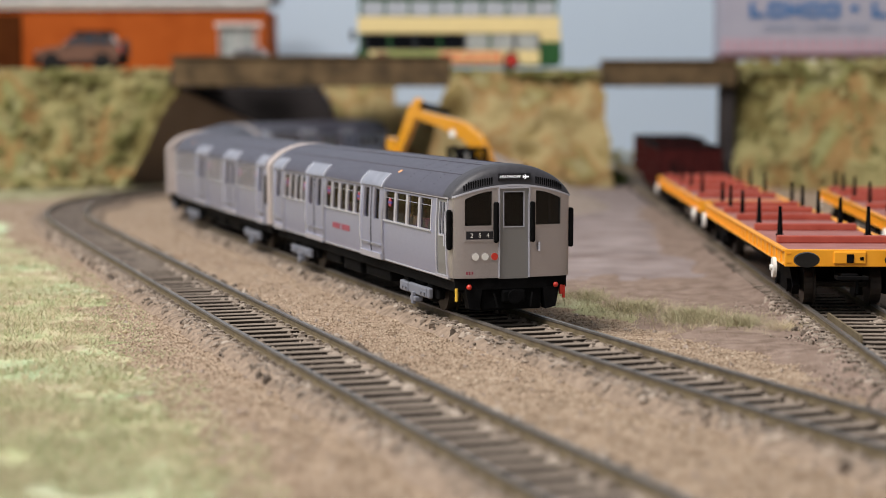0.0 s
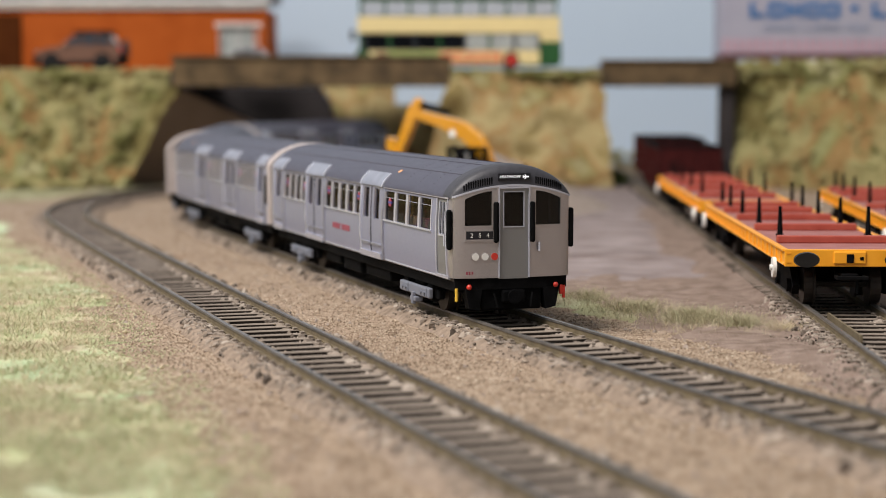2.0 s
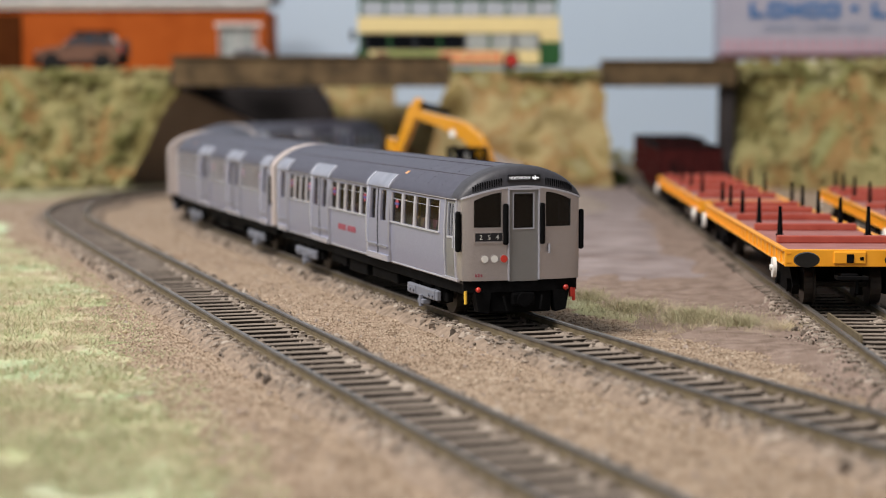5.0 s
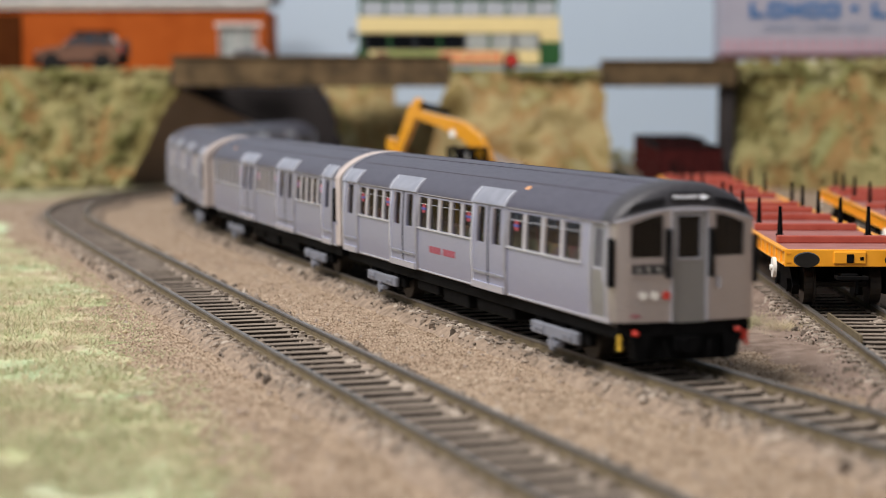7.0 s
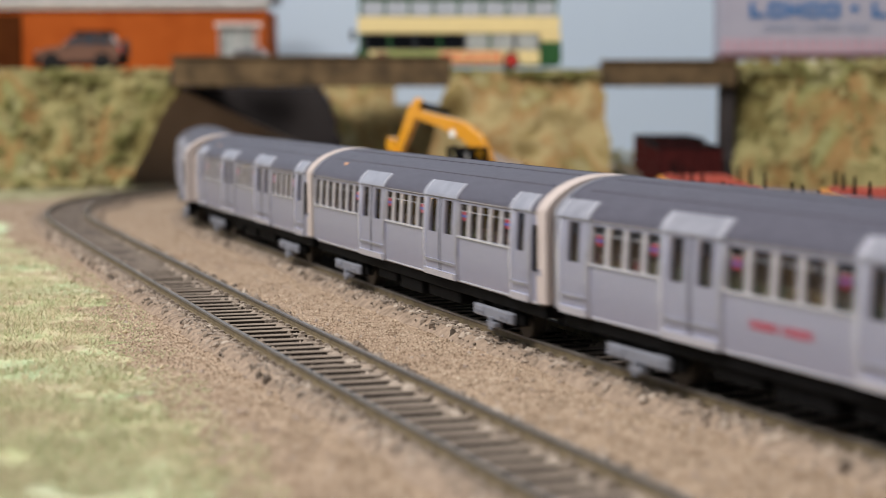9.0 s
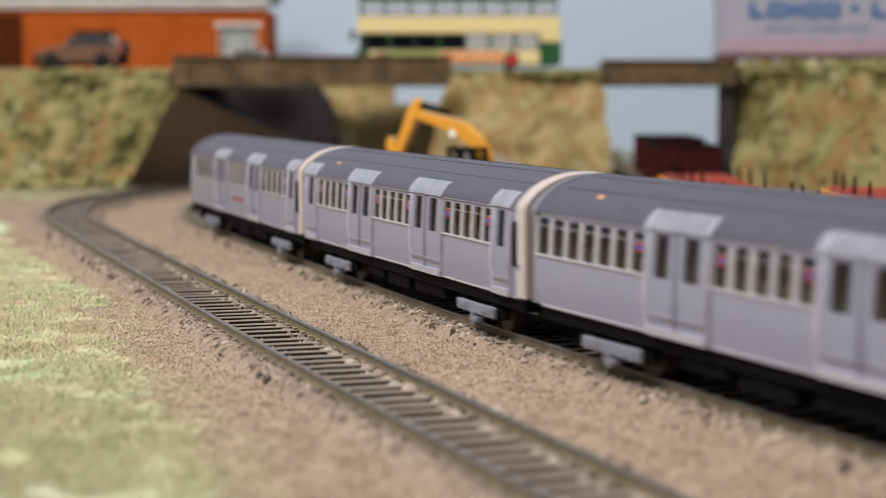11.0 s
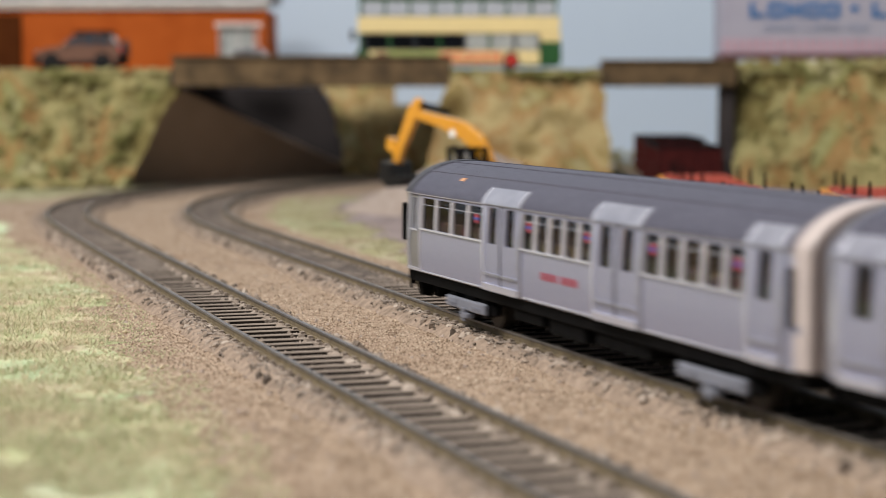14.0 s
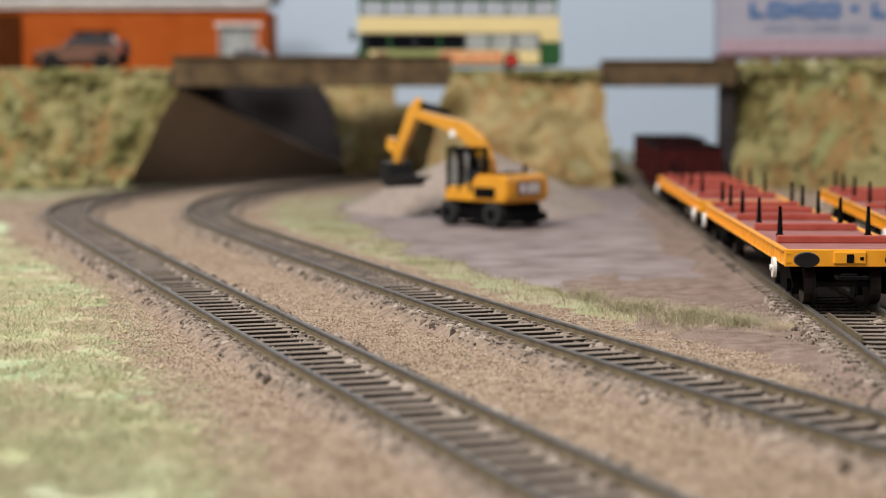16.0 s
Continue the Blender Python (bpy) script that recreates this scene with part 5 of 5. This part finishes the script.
def wheel(parent, x, y, z, r, w, hub, name="wheel"):
    k = rod(bmesh.new(), (x, y - w / 2, z), (x, y + w / 2, z), r, 24)
    bmesh.ops.bevel(k, geom=[e for e in k.edges if abs(e.verts[0].co.y - e.verts[1].co.y) < 0.01], offset=r * 0.12, segments=2, affect="EDGES")
    t = part(name, k, M_TYRE, parent, "black tyre", smooth=True)
    part("hub", rod(bmesh.new(), (x, y - w / 2 - 0.3, z), (x, y + w / 2 + 0.3, z), r * 0.58, 20), hub, t)
    return t


def bus(m):
    """Length along x from 0, near side at y = 0."""
    b = thing("double_decker_bus", "cream and green double-decker bus parked on the bridge", "bus", "", m)
    L, W = 143, 33
    def band(z0, z1, x0=0.0, x1=L, mt=M_CREAM, nm="panel", lab="", out=0.0):
        return part(nm, B(x0, x1, -out, W + out, z0, z1, bevel=0.5), mt, b, lab)
    band(3.2, 13, 9, 128, M_CREAM, "lower_panel", "cream lower panel")
    band(13, 24.8, 2, 4, M_GREEN, "pillar")
    band(24.8, 36.5, 1, L - 1, M_CREAM, "waist_panel", "cream waist panel")
    band(47.5, 57, 2, L - 2, M_GREEN, "roof", "dark green roof")
    band(3.2, 19, 128.2, L, M_GREEN, "rear_panel", "dark green rear corner")
    band(19, 24.7, 128.2, L - 0.5, M_CREAM, "rear_panel")
    band(3.2, 13, 0, 8.8, M_GREEN, "front_panel", "dark green front corner")
    part("skirt", B(3, L - 2, 0.4, W - 0.4, 2.0, 3.1), M_GREEN, b)
    part("interior", B(4, 128, 5, W - 5, 13.1, 24.6), M_BUSDARK, b, "dark lower saloon")
    part("interior", B(4, L - 3, 5, W - 5, 36.6, 47.4), M_BUSDARK, b, "dark upper saloon")
    for i in range(7):
        x = 6 + i * 17.4
        part("pillar", B(x - 0.9, x + 0.9, 0.2, W - 0.2, 13.1, 24.7), M_GREEN if i % 2 else M_BUSDARK, b)
    for i in range(9):
        x = 3 + i * 17
        part("pillar", B(x - 0.8, x + 0.8, 0.2, W - 0.2, 36.6, 47.4), M_GREEN, b)
    # Last three lower panes are painted grey, putting their reflections into the colour.
    for i in range(7):
        x0 = 7 + i * 17.4
        part("window_pane", B(x0, x0 + 15.4, 0.9, 1.2, 13.6, 24.2), M_PANE if i in (4, 5, 6) else M_DARKGLASS, b)
    for i in range(8):
        x0 = 4 + i * 17
        part("window_pane", B(x0, x0 + 15.2, 0.9, 1.2, 37, 47), M_PALEGLASS, b)
    for x in (66, 84, 101, 116):
        part("seat_row", B(x - 4, x + 4, 3, 4.6, 14, 21, bevel=0.6), M_CURTAIN, b, "pale seat backs")
    part("advert", B(59, 101, -0.5, -0.1, 4.6, 11.4), M_ADVERT, b, "orange-red advert panel with unreadable print")
    bm = bmesh.new()
    for i in range(9):
        box(bm, 63 + i * 4, 65.8 + i * 4, -0.7, -0.5, 6.6, 9.4)
    part("advert_print", bm, M_CREAM, b)
    part("stripe", B(22, 58, -0.35, -0.05, 8.4, 12.6), M_OLIVE, b, "light green stripe")
    part("mirror", B(-4, -1, -1, 2, 20, 27, bevel=0.5), M_BLACK, b)
    for x in (18, 108):
        for y in (2.6, W - 2.6):
            wheel(b, x, y, 6.4, 6.4, 5.6, M_RED)
    for x in (18, 108):
        part("wheel_arch", B(x - 8, x + 8, 0.05, 1.0, 3.4, 4.2), M_BLACK, b)
    return b


# Opaque pale paint: reflection in the upper panes is put into the colour.
M_PALEGLASS = paint("painted_reflection_pale", (0.42, 0.45, 0.50), 0.15)
bus(Matrix.Translation((-60.5 * MM, 1303 * MM, 79.6 * MM)))


def car_body(stations, half, bevel=0.8):
    """Side outline (along, up) extruded across with narrowed top."""
    zs = [p[1] for p in stations]
    zt = max(zs)
    rings = []
    for k in range(9):
        u = -1 + 2 * k / 8
        ring = []
        for x, z in stations:
            lean = 1 - 0.20 * max(0, (z - zt * 0.55) / (zt * 0.45)) ** 1.2
            crown = 1 - 0.04 * abs(u) ** 4
            ring.append((x, u * half * lean, z * crown))
        rings.append(ring)
    return loft(bmesh.new(), rings)


def small_car(label, m, paint_mat, s=1.0):
    """Nose towards negative x."""
    c = thing("parked_car", label, "car", "parked cars", m)
    out = [(0.5, 6), (0, 9), (2, 12.5), (8, 14.6), (17, 15.6), (24, 20.5), (30, 23.2), (42, 24), (53, 22.6), (58, 17), (60, 13), (60.5, 7), (58, 5), (52, 4.6), (8, 4.6)]
    out = [(x * s, z * s) for x, z in out]
    body = part("body", car_body(out, 12.6 * s), paint_mat, c, "glossy metallic body", smooth=True)
    win = [(20.6, 16.4), (25.2, 20.4), (30.5, 22.0), (42, 22.6), (51.5, 21.2), (55.5, 16.4)]
    for y in (-1, 1):
        bm = bmesh.new()
        k = 12.6 * s * 0.965
        loft(bm, [[(x * s, y * (k - 0.22 * (z - 15) * s) + y * 0.25, z * s) for x, z in win], [(x * s, y * (k - 0.22 * (z - 15) * s) - y * 0.6, z * s) for x, z in win]])
        part("side_window", bm, M_DARKPANE, body, "dark side glass")
        for x in (33, 44):
            part("pillar", B(x * s - 0.5, x * s + 0.5, *sorted((y * 10.6 * s, y * 12.5 * s)), 16 * s, 22 * s), paint_mat, body)
        part("sill", B(8 * s, 54 * s, *sorted((y * 12.0 * s, y * 13.0 * s)), 4.2 * s, 6.6 * s, bevel=0.4), M_BLACK, body)
        part("headlamp", B(0.2 * s, 3.6 * s, *sorted((y * 8 * s, y * 11.6 * s)), 10.2 * s, 12.4 * s, bevel=0.4), M_WHITE if s < 1 else M_DARKPANE, body)
        part("tail_lamp", B(59 * s, 61 * s, *sorted((y * 8.4 * s, y * 11.9 * s)), 11 * s, 15 * s, bevel=0.4), M_RED, body)
        part("mirror", B(21 * s, 23.5 * s, *sorted((y * 12.4 * s, y * 14.6 * s)), 15.6 * s, 17.6 * s, bevel=0.5), paint_mat, body)
    part("spare_wheel_cover", rod(bmesh.new(), (60.2 * s, 0, 13.5 * s), (64 * s, 0, 13.5 * s), 5.6 * s, 20), M_TYRE, body) if s > 1 else None
    if s > 1:
        part("roof_panel", B(27 * s, 54 * s, -9.6 * s, 9.6 * s, 23.0 * s, 24.6 * s, bevel=0.6), M_BLACK, body, "black roof panel")
        for x0, x1 in ((-1.0, 4.5), (57, 61.5)):
            part("bumper", B(x0 * s, x1 * s, -12.8 * s, 12.8 * s, 4.2 * s, 9.2 * s, bevel=0.8), M_BLACK, body, "black plastic bumper")
        for x in (12, 48):
            for y in (-1, 1):
                arch = rod(bmesh.new(), (x * s, y * 11.6 * s, 5.0 * s), (x * s, y * 12.9 * s, 5.0 * s), 6.6 * s, 24)
                part("wheel_arch", arch, M_BLACK, body, "black wheel arch", smooth=True)
    for x in (12, 48):
        for y in (-12.2, 12.2) if s > 1 else (-11.4, 11.4):
            wheel(c, x * s, y * s, 4.9 * s, 4.9 * s, 3.6 * s, M_SHOE if s < 1 else M_BLACK)
    return c


M_DARKPANE = paint("dark_car_glass", (0.03, 0.035, 0.045), 0.08)
small_car("copper-brown off-road car parked on the embankment", Matrix.Translation((-280 * MM, 1292 * MM, 77.0 * MM)) @ Matrix.Diagonal((0.94, 1, 1.12, 1)), M_COPPER, 1.04)
small_car("pale grey car behind the bridge parapet", Matrix.Translation((-172 * MM, 1400 * MM, 79.6 * MM)), M_PALECAR, 0.7)


def lorry(m):
    """Trailer along x from 0, near side at y = 0."""
    t = thing("lorry_trailer", "pale lilac curtain-sided lorry trailer with blue print", "lorry", "", m)
    L, W = 180, 33
    cu = part("curtain", B(0, L, 0, W, 11, 56, bevel=0.5), M_CURTAIN, t, "pale lilac curtain side")
    for i in range(24):
        x = 4 + i * 7.4
        part("strap", B(x, x + 0.5, -0.3, -0.05, 12, 55), M_CURTAIN, cu)
    def blue(x0, x1, pieces):
        bm = bmesh.new()
        w = x1 - x0
        for a, b, c, d in pieces:
            box(bm, x0 + a * w, x0 + b * w, -0.75, -0.35, 36.2 + c * 11, 36.2 + d * 11)
        part("emblem_block", bm, M_BLUEPRINT, cu, "blue block of a painted emblem")
    full = [(0, 1, 0, 1)]
    pos = 20.5
    for i in range(5):
        blue(pos + i * 13.2, pos + i * 13.2 + 10.8, [(0, 0.30, 0, 1), (0.30, 1, 0, 0.30)] if i == 0 else [(0, 0.28, 0, 1), (0.72, 1, 0, 1), (0.28, 0.72, 0, 0.26), (0.28, 0.72, 0.74, 1)] if i != 2 else [(0, 0.28, 0, 1), (0.72, 1, 0, 1), (0.28, 0.72, 0.35, 0.65)])
    blue(92, 97, [(0, 1, 0.4, 0.8)])
    for i in range(4):
        blue(107 + i * 13.2, 117.8 + i * 13.2, full if i % 2 else [(0, 0.3, 0, 1), (0.3, 1, 0, 0.3)])
    bm = bmesh.new()
    for i in range(22):
        if i not in (7, 9, 16):
            box(bm, 31 + i * 3.4, 33.6 + i * 3.4, -0.7, -0.35, 27.5, 31)
    part("print_line", bm, M_GREYPRINT, cu, "unreadable grey-blue print")
    for i in range(36):
        part("stripe", B(2 + i * 5, 4.2 + i * 5, -0.6, -0.1, 11.4, 21.5), M_STRIPE, cu)
    part("chassis", B(0, L, 1, W - 1, 7.6, 10.9, bevel=0.4), M_CHASSIS, t, "maroon chassis rail")
    part("side_guard", B(62, 150, 0.5, 1.6, 4, 7, bevel=0.3), M_WHITE, t, "white side guard")
    for x in (118, 134, 150):
        for y in (3, W - 3):
            wheel(t, x, y, 6, 6, 5, M_SHOE)
    part("landing_leg", B(30, 34, 6, W - 6, 0, 7.6, bevel=0.3), M_CHASSIS, t)
    return t


lorry(Matrix.Translation((196 * MM, 1322 * MM, 79.6 * MM)))


# ---- loose cover: grit, ballast lumps, grass fibres, clumps ----
M_BLADE_DRY = mat("pale_dry_fibre", [(0.25, 0.235, 0.125), (0.35, 0.34, 0.19), (0.45, 0.41, 0.26), (0.34, 0.27, 0.18)], 70, 0.8, 0, 0, detail=5, island=True)
M_STRAW = mat("pale_straw", [(0.50, 0.42, 0.26), (0.66, 0.58, 0.40)], 80, 0.8)


def scatter_stones(name, places, lo, hi, material, label, rng):
    base = np.array([(1, 0, 0), (-0.5, 0.87, 0), (-0.5, -0.87, 0), (0.1, 0, 0.85), (0, 0.1, -0.7)], float)
    tri = np.array([(0, 1, 3), (1, 2, 3), (2, 0, 3), (1, 0, 4), (2, 1, 4), (0, 2, 4)])
    n = len(places)
    P = np.array(places)
    size = rng.uniform(lo, hi, n) ** 1.0
    ang = rng.uniform(0, 6.28, n)
    jit = 1 + rng.uniform(-0.35, 0.35, (n, 5, 3))
    v = base[None] * jit * size[:, None, None]
    c, s = np.cos(ang)[:, None], np.sin(ang)[:, None]
    x = v[:, :, 0] * c - v[:, :, 1] * s
    y = v[:, :, 0] * s + v[:, :, 1] * c
    v = np.stack([x, y, v[:, :, 2]], 2) + P[:, None, :]
    f = (tri[None] + (np.arange(n) * 5)[:, None, None]).reshape(-1, 3)
    me = bpy.data.meshes.new(name)
    me.from_pydata((v.reshape(-1, 3) * MM).tolist(), [], f.tolist())
    me.materials.append(material)
    return tagged(new(name, me), label, kind="stuff")


rng = np.random.default_rng(4)
INNER_A, OUTER_A = np.array(INNER[0][::6]), np.array(OUTER[0][::6])


def gap_to(a, x, y):
    return float(np.sqrt(((a - (x, y)) ** 2).sum(1).min()))


def view_spot(near, far):
    """A place on the ground, denser near the front of the layout."""
    y = near * (far / near) ** rng.uniform()
    return rng.uniform(-0.26, 0.26) * y, y


grit, pale = [], []
while len(grit) < 95000:
    x, y = view_spot(270, 1000)
    if left_turf(x, y) and rng.uniform() < 0.88 or yard(x, y):
        continue
    d = min(gap_to(INNER_A, x, y), gap_to(OUTER_A, x, y))
    if d < 15:
        continue
    (pale if rng.uniform() < 0.006 else grit).append((x, y, ground_z(x, y) + 0.1))
scatter_stones("ground_grit", grit, 0.10, 0.34, M_GRIT, "fine brown scatter grit on the ground", rng)
scatter_stones("pale_grit", pale, 0.4, 0.9, M_PILE, "a few pale stones among the grit", rng)
flock = []
while len(flock) < 12000:
    x, y = view_spot(270, 800)
    e = left_edge(x, y)
    if x < 0 and -13 < e < 12 and rng.uniform() < 0.25 + (e + 20) / 45:
        flock.append((x, y, ground_z(x, y) + (0.15 if e < 0 else 0.7)))
scatter_stones("turf_flock", flock, 0.14, 0.36, M_BLADE, "fine green and straw flock at the turf's edge", rng)
flecks = []
while len(flecks) < 420:
    x, y = view_spot(290, 760)
    if x < 0 and left_edge(x, y) > -6:
        flecks.append((x, y, ground_z(x, y) + 1.1))
scatter_stones("pale_flecks", flecks, 0.3, 0.8, M_STRAW, "pale straw flecks lying in the turf", rng)
lumps = []
for path, lo, hi, n in ((INNER, 0, 560, 3600), (OUTER, 0, 560, 3600), (SIDING, 0, 236, 2400)):
    for k in range(n):
        s = rng.uniform(lo, hi)
        p, d, r = frame_on(path, s)
        if rng.uniform() < 0.82:
            o = 11.4 + 6.5 * rng.uniform() ** 2.2
            z = float(np.interp(o, (11, 13.6, 16.4, 19.5), (1.5, 1.95, 1.2, -0.6)))
            o *= rng.choice((-1, 1))
            if path is SIDING and rng.uniform() < 0.5:
                o, z = o * 1.5, 0.3
        else:
            o, z = rng.uniform(4.5, 8.4) * rng.choice((-0.6, 1, 1)), 1.2
        lumps.append((p.x + r.x * o, p.y + r.y * o, z))
scatter_stones("ballast_lumps", lumps, 0.22, 0.62, M_LUMP, "small dark ballast lumps along the sleepers", rng)


def fibres(name, places, lo, hi, width, lean, material, label):
    n = len(places)
    P = np.array(places)
    h = rng.uniform(lo, hi, n)
    a = rng.uniform(0, 6.28, n)
    b = rng.uniform(0, 6.28, n)
    l = rng.uniform(0.2, lean, n)
    side = np.stack([np.cos(a), np.sin(a), np.zeros(n)], 1) * width
    tip = np.stack([np.cos(b) * l * h, np.sin(b) * l * h, h], 1)
    mid = tip * 0.55 + np.stack([np.zeros(n), np.zeros(n), h * 0.15], 1)
    v = np.stack([P - side, P + side, P + mid + side * 0.7, P + mid - side * 0.7, P + tip], 1).reshape(-1, 3)
    k = (np.arange(n) * 5)[:, None]
    fs = [tuple(r) for r in (k + [0, 1, 2, 3]).tolist()] + [tuple(r) for r in (k + [3, 2, 4]).tolist()]
    me = bpy.data.meshes.new(name)
    me.from_pydata((v * MM).tolist(), [], fs)
    me.materials.append(material)
    return tagged(new(name, me), label, kind="stuff")


spots = []
while len(spots) < 30000:
    x, y = view_spot(280, 820)
    if x < 0 and rng.uniform() < 0.15 + left_edge(x, y) / 14 and noise.noise(Vector((x / 14, y / 14, 2))) > -0.25:
        spots.append((x, y, ground_z(x, y) + 0.6))
fibres("grass_fibres", spots, 0.7, 2.2, 0.08, 2.4, M_BLADE, "short green and straw static grass fibres")
spots = []
while len(spots) < 7000:
    x, y = rng.uniform(-130, 95), rng.uniform(482, 1150)
    if strip_turf(x, y):
        spots.append((x, y, ground_z(x, y) + 0.6))
fibres("grass_fibres", spots, 0.8, 2.4, 0.09, 1.4, M_BLADE_DRY, "pale green grass fibres beside the yard")
spots = []
for cx, cy, rx, ry, n in ((70, 520, 12, 14, 2600), (56, 542, 10, 14, 1300), (45, 572, 8, 20, 900), (82, 506, 6, 8, 700)):
    for i in range(n):
        q, a = rng.normal(0, 0.55), rng.uniform(0, 6.28)
        x, y = cx + rx * q * math.cos(a), cy + ry * q * math.sin(a)
        spots.append((x, y, ground_z(x, y) + 0.2))
fibres("grass_tuft", spots, 1.4, 4.6, 0.065, 2.2, M_BLADE_DRY, "longer straw and green grass tufts")
spots = []
for cx, cy, rx, ry, n in ((72, 516, 17, 18, 1100), (92, 498, 10, 10, 420), (58, 545, 13, 18, 500)):
    for i in range(n):
        q, a = rng.normal(0, 0.6), rng.uniform(0, 6.28)
        x, y = cx + rx * q * math.cos(a), cy + ry * q * math.sin(a)
        spots.append((x, y, ground_z(x, y) + 0.3))
fibres("straw_fibres", spots, 1.0, 3.4, 0.05, 3.4, M_STRAW, "pale straw fibres strewn round the grass tufts")


spots = []
while len(spots) < 2300:
    x, y = rng.uniform(-170, -70), rng.uniform(420, 680)
    if left_edge(x, y) > 2 + 14 * rng.uniform() ** 3 and nz(x, y, 22, 4) > -0.1:
        spots.append((x, y, ground_z(x, y) + 0.6))
fibres("straw_fibres", spots, 2.0, 4.2, 0.055, 3.2, M_STRAW, "long pale straw fibres lying in the turf")


# ---- flock clumps on the banks ----
def clumps(name, places, lo, hi, material, label):
    ico = bmesh.new()
    bmesh.ops.create_icosphere(ico, subdivisions=1, radius=1)
    base = np.array([v.co[:] for v in ico.verts])
    tri = np.array([[v.index for v in f.verts] for f in ico.faces])
    ico.free()
    n, k = len(places), len(base)
    size = rng.uniform(lo, hi, n)
    v = base[None] * (1 + rng.uniform(-0.4, 0.4, (n, k, 1))) * size[:, None, None] * np.array([1.2, 0.8, 0.9]) + np.array(places)[:, None, :]
    f = (tri[None] + (np.arange(n) * k)[:, None, None]).reshape(-1, 3)
    me = bpy.data.meshes.new(name)
    me.from_pydata((v.reshape(-1, 3) * MM).tolist(), [], f.tolist())
    me.materials.append(material)
    return tagged(new(name, me), label, kind="stuff")


spots = []
for i in range(520):
    x = rng.uniform(-300, -186)
    spots.append((x, 1276 + (x + 182) * 0.1 + rng.uniform(-6, 12), 77 + rng.uniform(-5, 1.5)))
for i in range(200):
    spots.append((rng.uniform(5, 105), 1258 + rng.uniform(-4, 8), 76.5 + rng.uniform(-4, 1.5)))
for i in range(420):
    x = rng.uniform(200, 330)
    spots.append((x, 1291 - (x - 196) * 0.9 + rng.uniform(-5, 12), 82 + rng.uniform(-5, 2.5)))
for i in range(420):
    z = rng.uniform(0, 70)
    spots.append((-192 - 44 * (1 - z / 75) + rng.normal(0, 4), 1236 + 42 * (z / 77) ** 1.3 + rng.uniform(-4, 6), z))
for i in range(300):
    x = rng.uniform(-330, -235)
    spots.append((x, 1228 + (x + 182) * 0.1 + rng.uniform(-12, 4), rng.uniform(0, 6)))
for i in range(260):
    x, z = rng.uniform(-330, -192), rng.uniform(4, 74)
    spots.append((x - 30 * (1 - z / 77) * (x > -230), 1233 + (x + 182) * 0.10 + 42 * (z / 77) ** 1.3, z))
for i in range(180):
    x, z = rng.uniform(200, 330), rng.uniform(4, 80)
    spots.append((x, 1263 - (x - 196) * 0.9 + 26 * (z / 84) ** 1.3, z))
for i in range(160):
    x = rng.uniform(108, 185)
    spots.append((x, rng.uniform(1480, 1620), rng.uniform(0, 14)))
dark = [(rng.uniform(-134, -104), rng.uniform(1486, 1510), 76 + rng.uniform(0, 10)) for i in range(90)]
dark += [(rng.uniform(108, 126), rng.uniform(1280, 1330), rng.uniform(0, 6)) for i in range(70)]
clumps("dark_bush", dark, 1.5, 3.4, M_BUSH, "low dark green scrub beside building and bridge")
clumps("flock_clumps", spots, 1.0, 2.9, M_TUFT, "green and straw foliage clumps along the banks")


# ---- what moves: four coupled cars follow the inner line ----
def motions():
    # arc position of the train's front, in mm from the near end of the line
    keys = [(0, 256.85), (4.4, 256.85), (4.9, 251.5), (5.4, 241.5), (6.0, 219.5), (6.5, 191.4), (7.0, 157.4), (7.5, 119.0), (8.0, 77.1), (8.5, 31.5), (9.0, -16.5),
            (10.0, -119.0), (11.0, -216.0), (11.5, -270.0), (12.0, -326.0), (12.5, -381.0), (13.0, -437.0), (13.5, -493.5), (14.0, -552.0), (14.5, -611.0), (15.0, -671.0), (15.5, -732.0), (16.0, -794.0)]

    def front(t):
        for i in range(len(keys) - 1):
            (t0, a), (t1, b) = keys[i], keys[i + 1]
            if t <= t1:
                def rate(j):
                    j0, j1 = max(0, j - 1), min(len(keys) - 1, j + 1)
                    return 0.0 if t1 <= 4.4 or keys[j][0] <= 4.4 else (keys[j1][1] - keys[j0][1]) / (keys[j1][0] - keys[j0][0])
                h = t1 - t0
                u = (t - t0) / h
                return ((2 * u ** 3 - 3 * u ** 2 + 1) * a + (u ** 3 - 2 * u ** 2 + u) * h * rate(i) + (3 * u ** 2 - 2 * u ** 3) * b + (u ** 3 - u ** 2) * h * rate(i + 1))
        return keys[-1][1]

    for k, c in enumerate(CARS):
        rows = []
        for i in range(0, 81):
            t = i * 0.2
            s = front(t) + 212 * k
            a, b = on_path(INNER, s + 36), on_path(INNER, s + 172)
            d = (b - a).normalized()
            o = a - d * 36
            turn = math.degrees(math.atan2(d.y, d.x)) - 90
            rows.append((t, pose(o.x * MM, o.y * MM, RAIL_Z * MM, 0, 0, turn)))
        walk(c, rows)


motions()
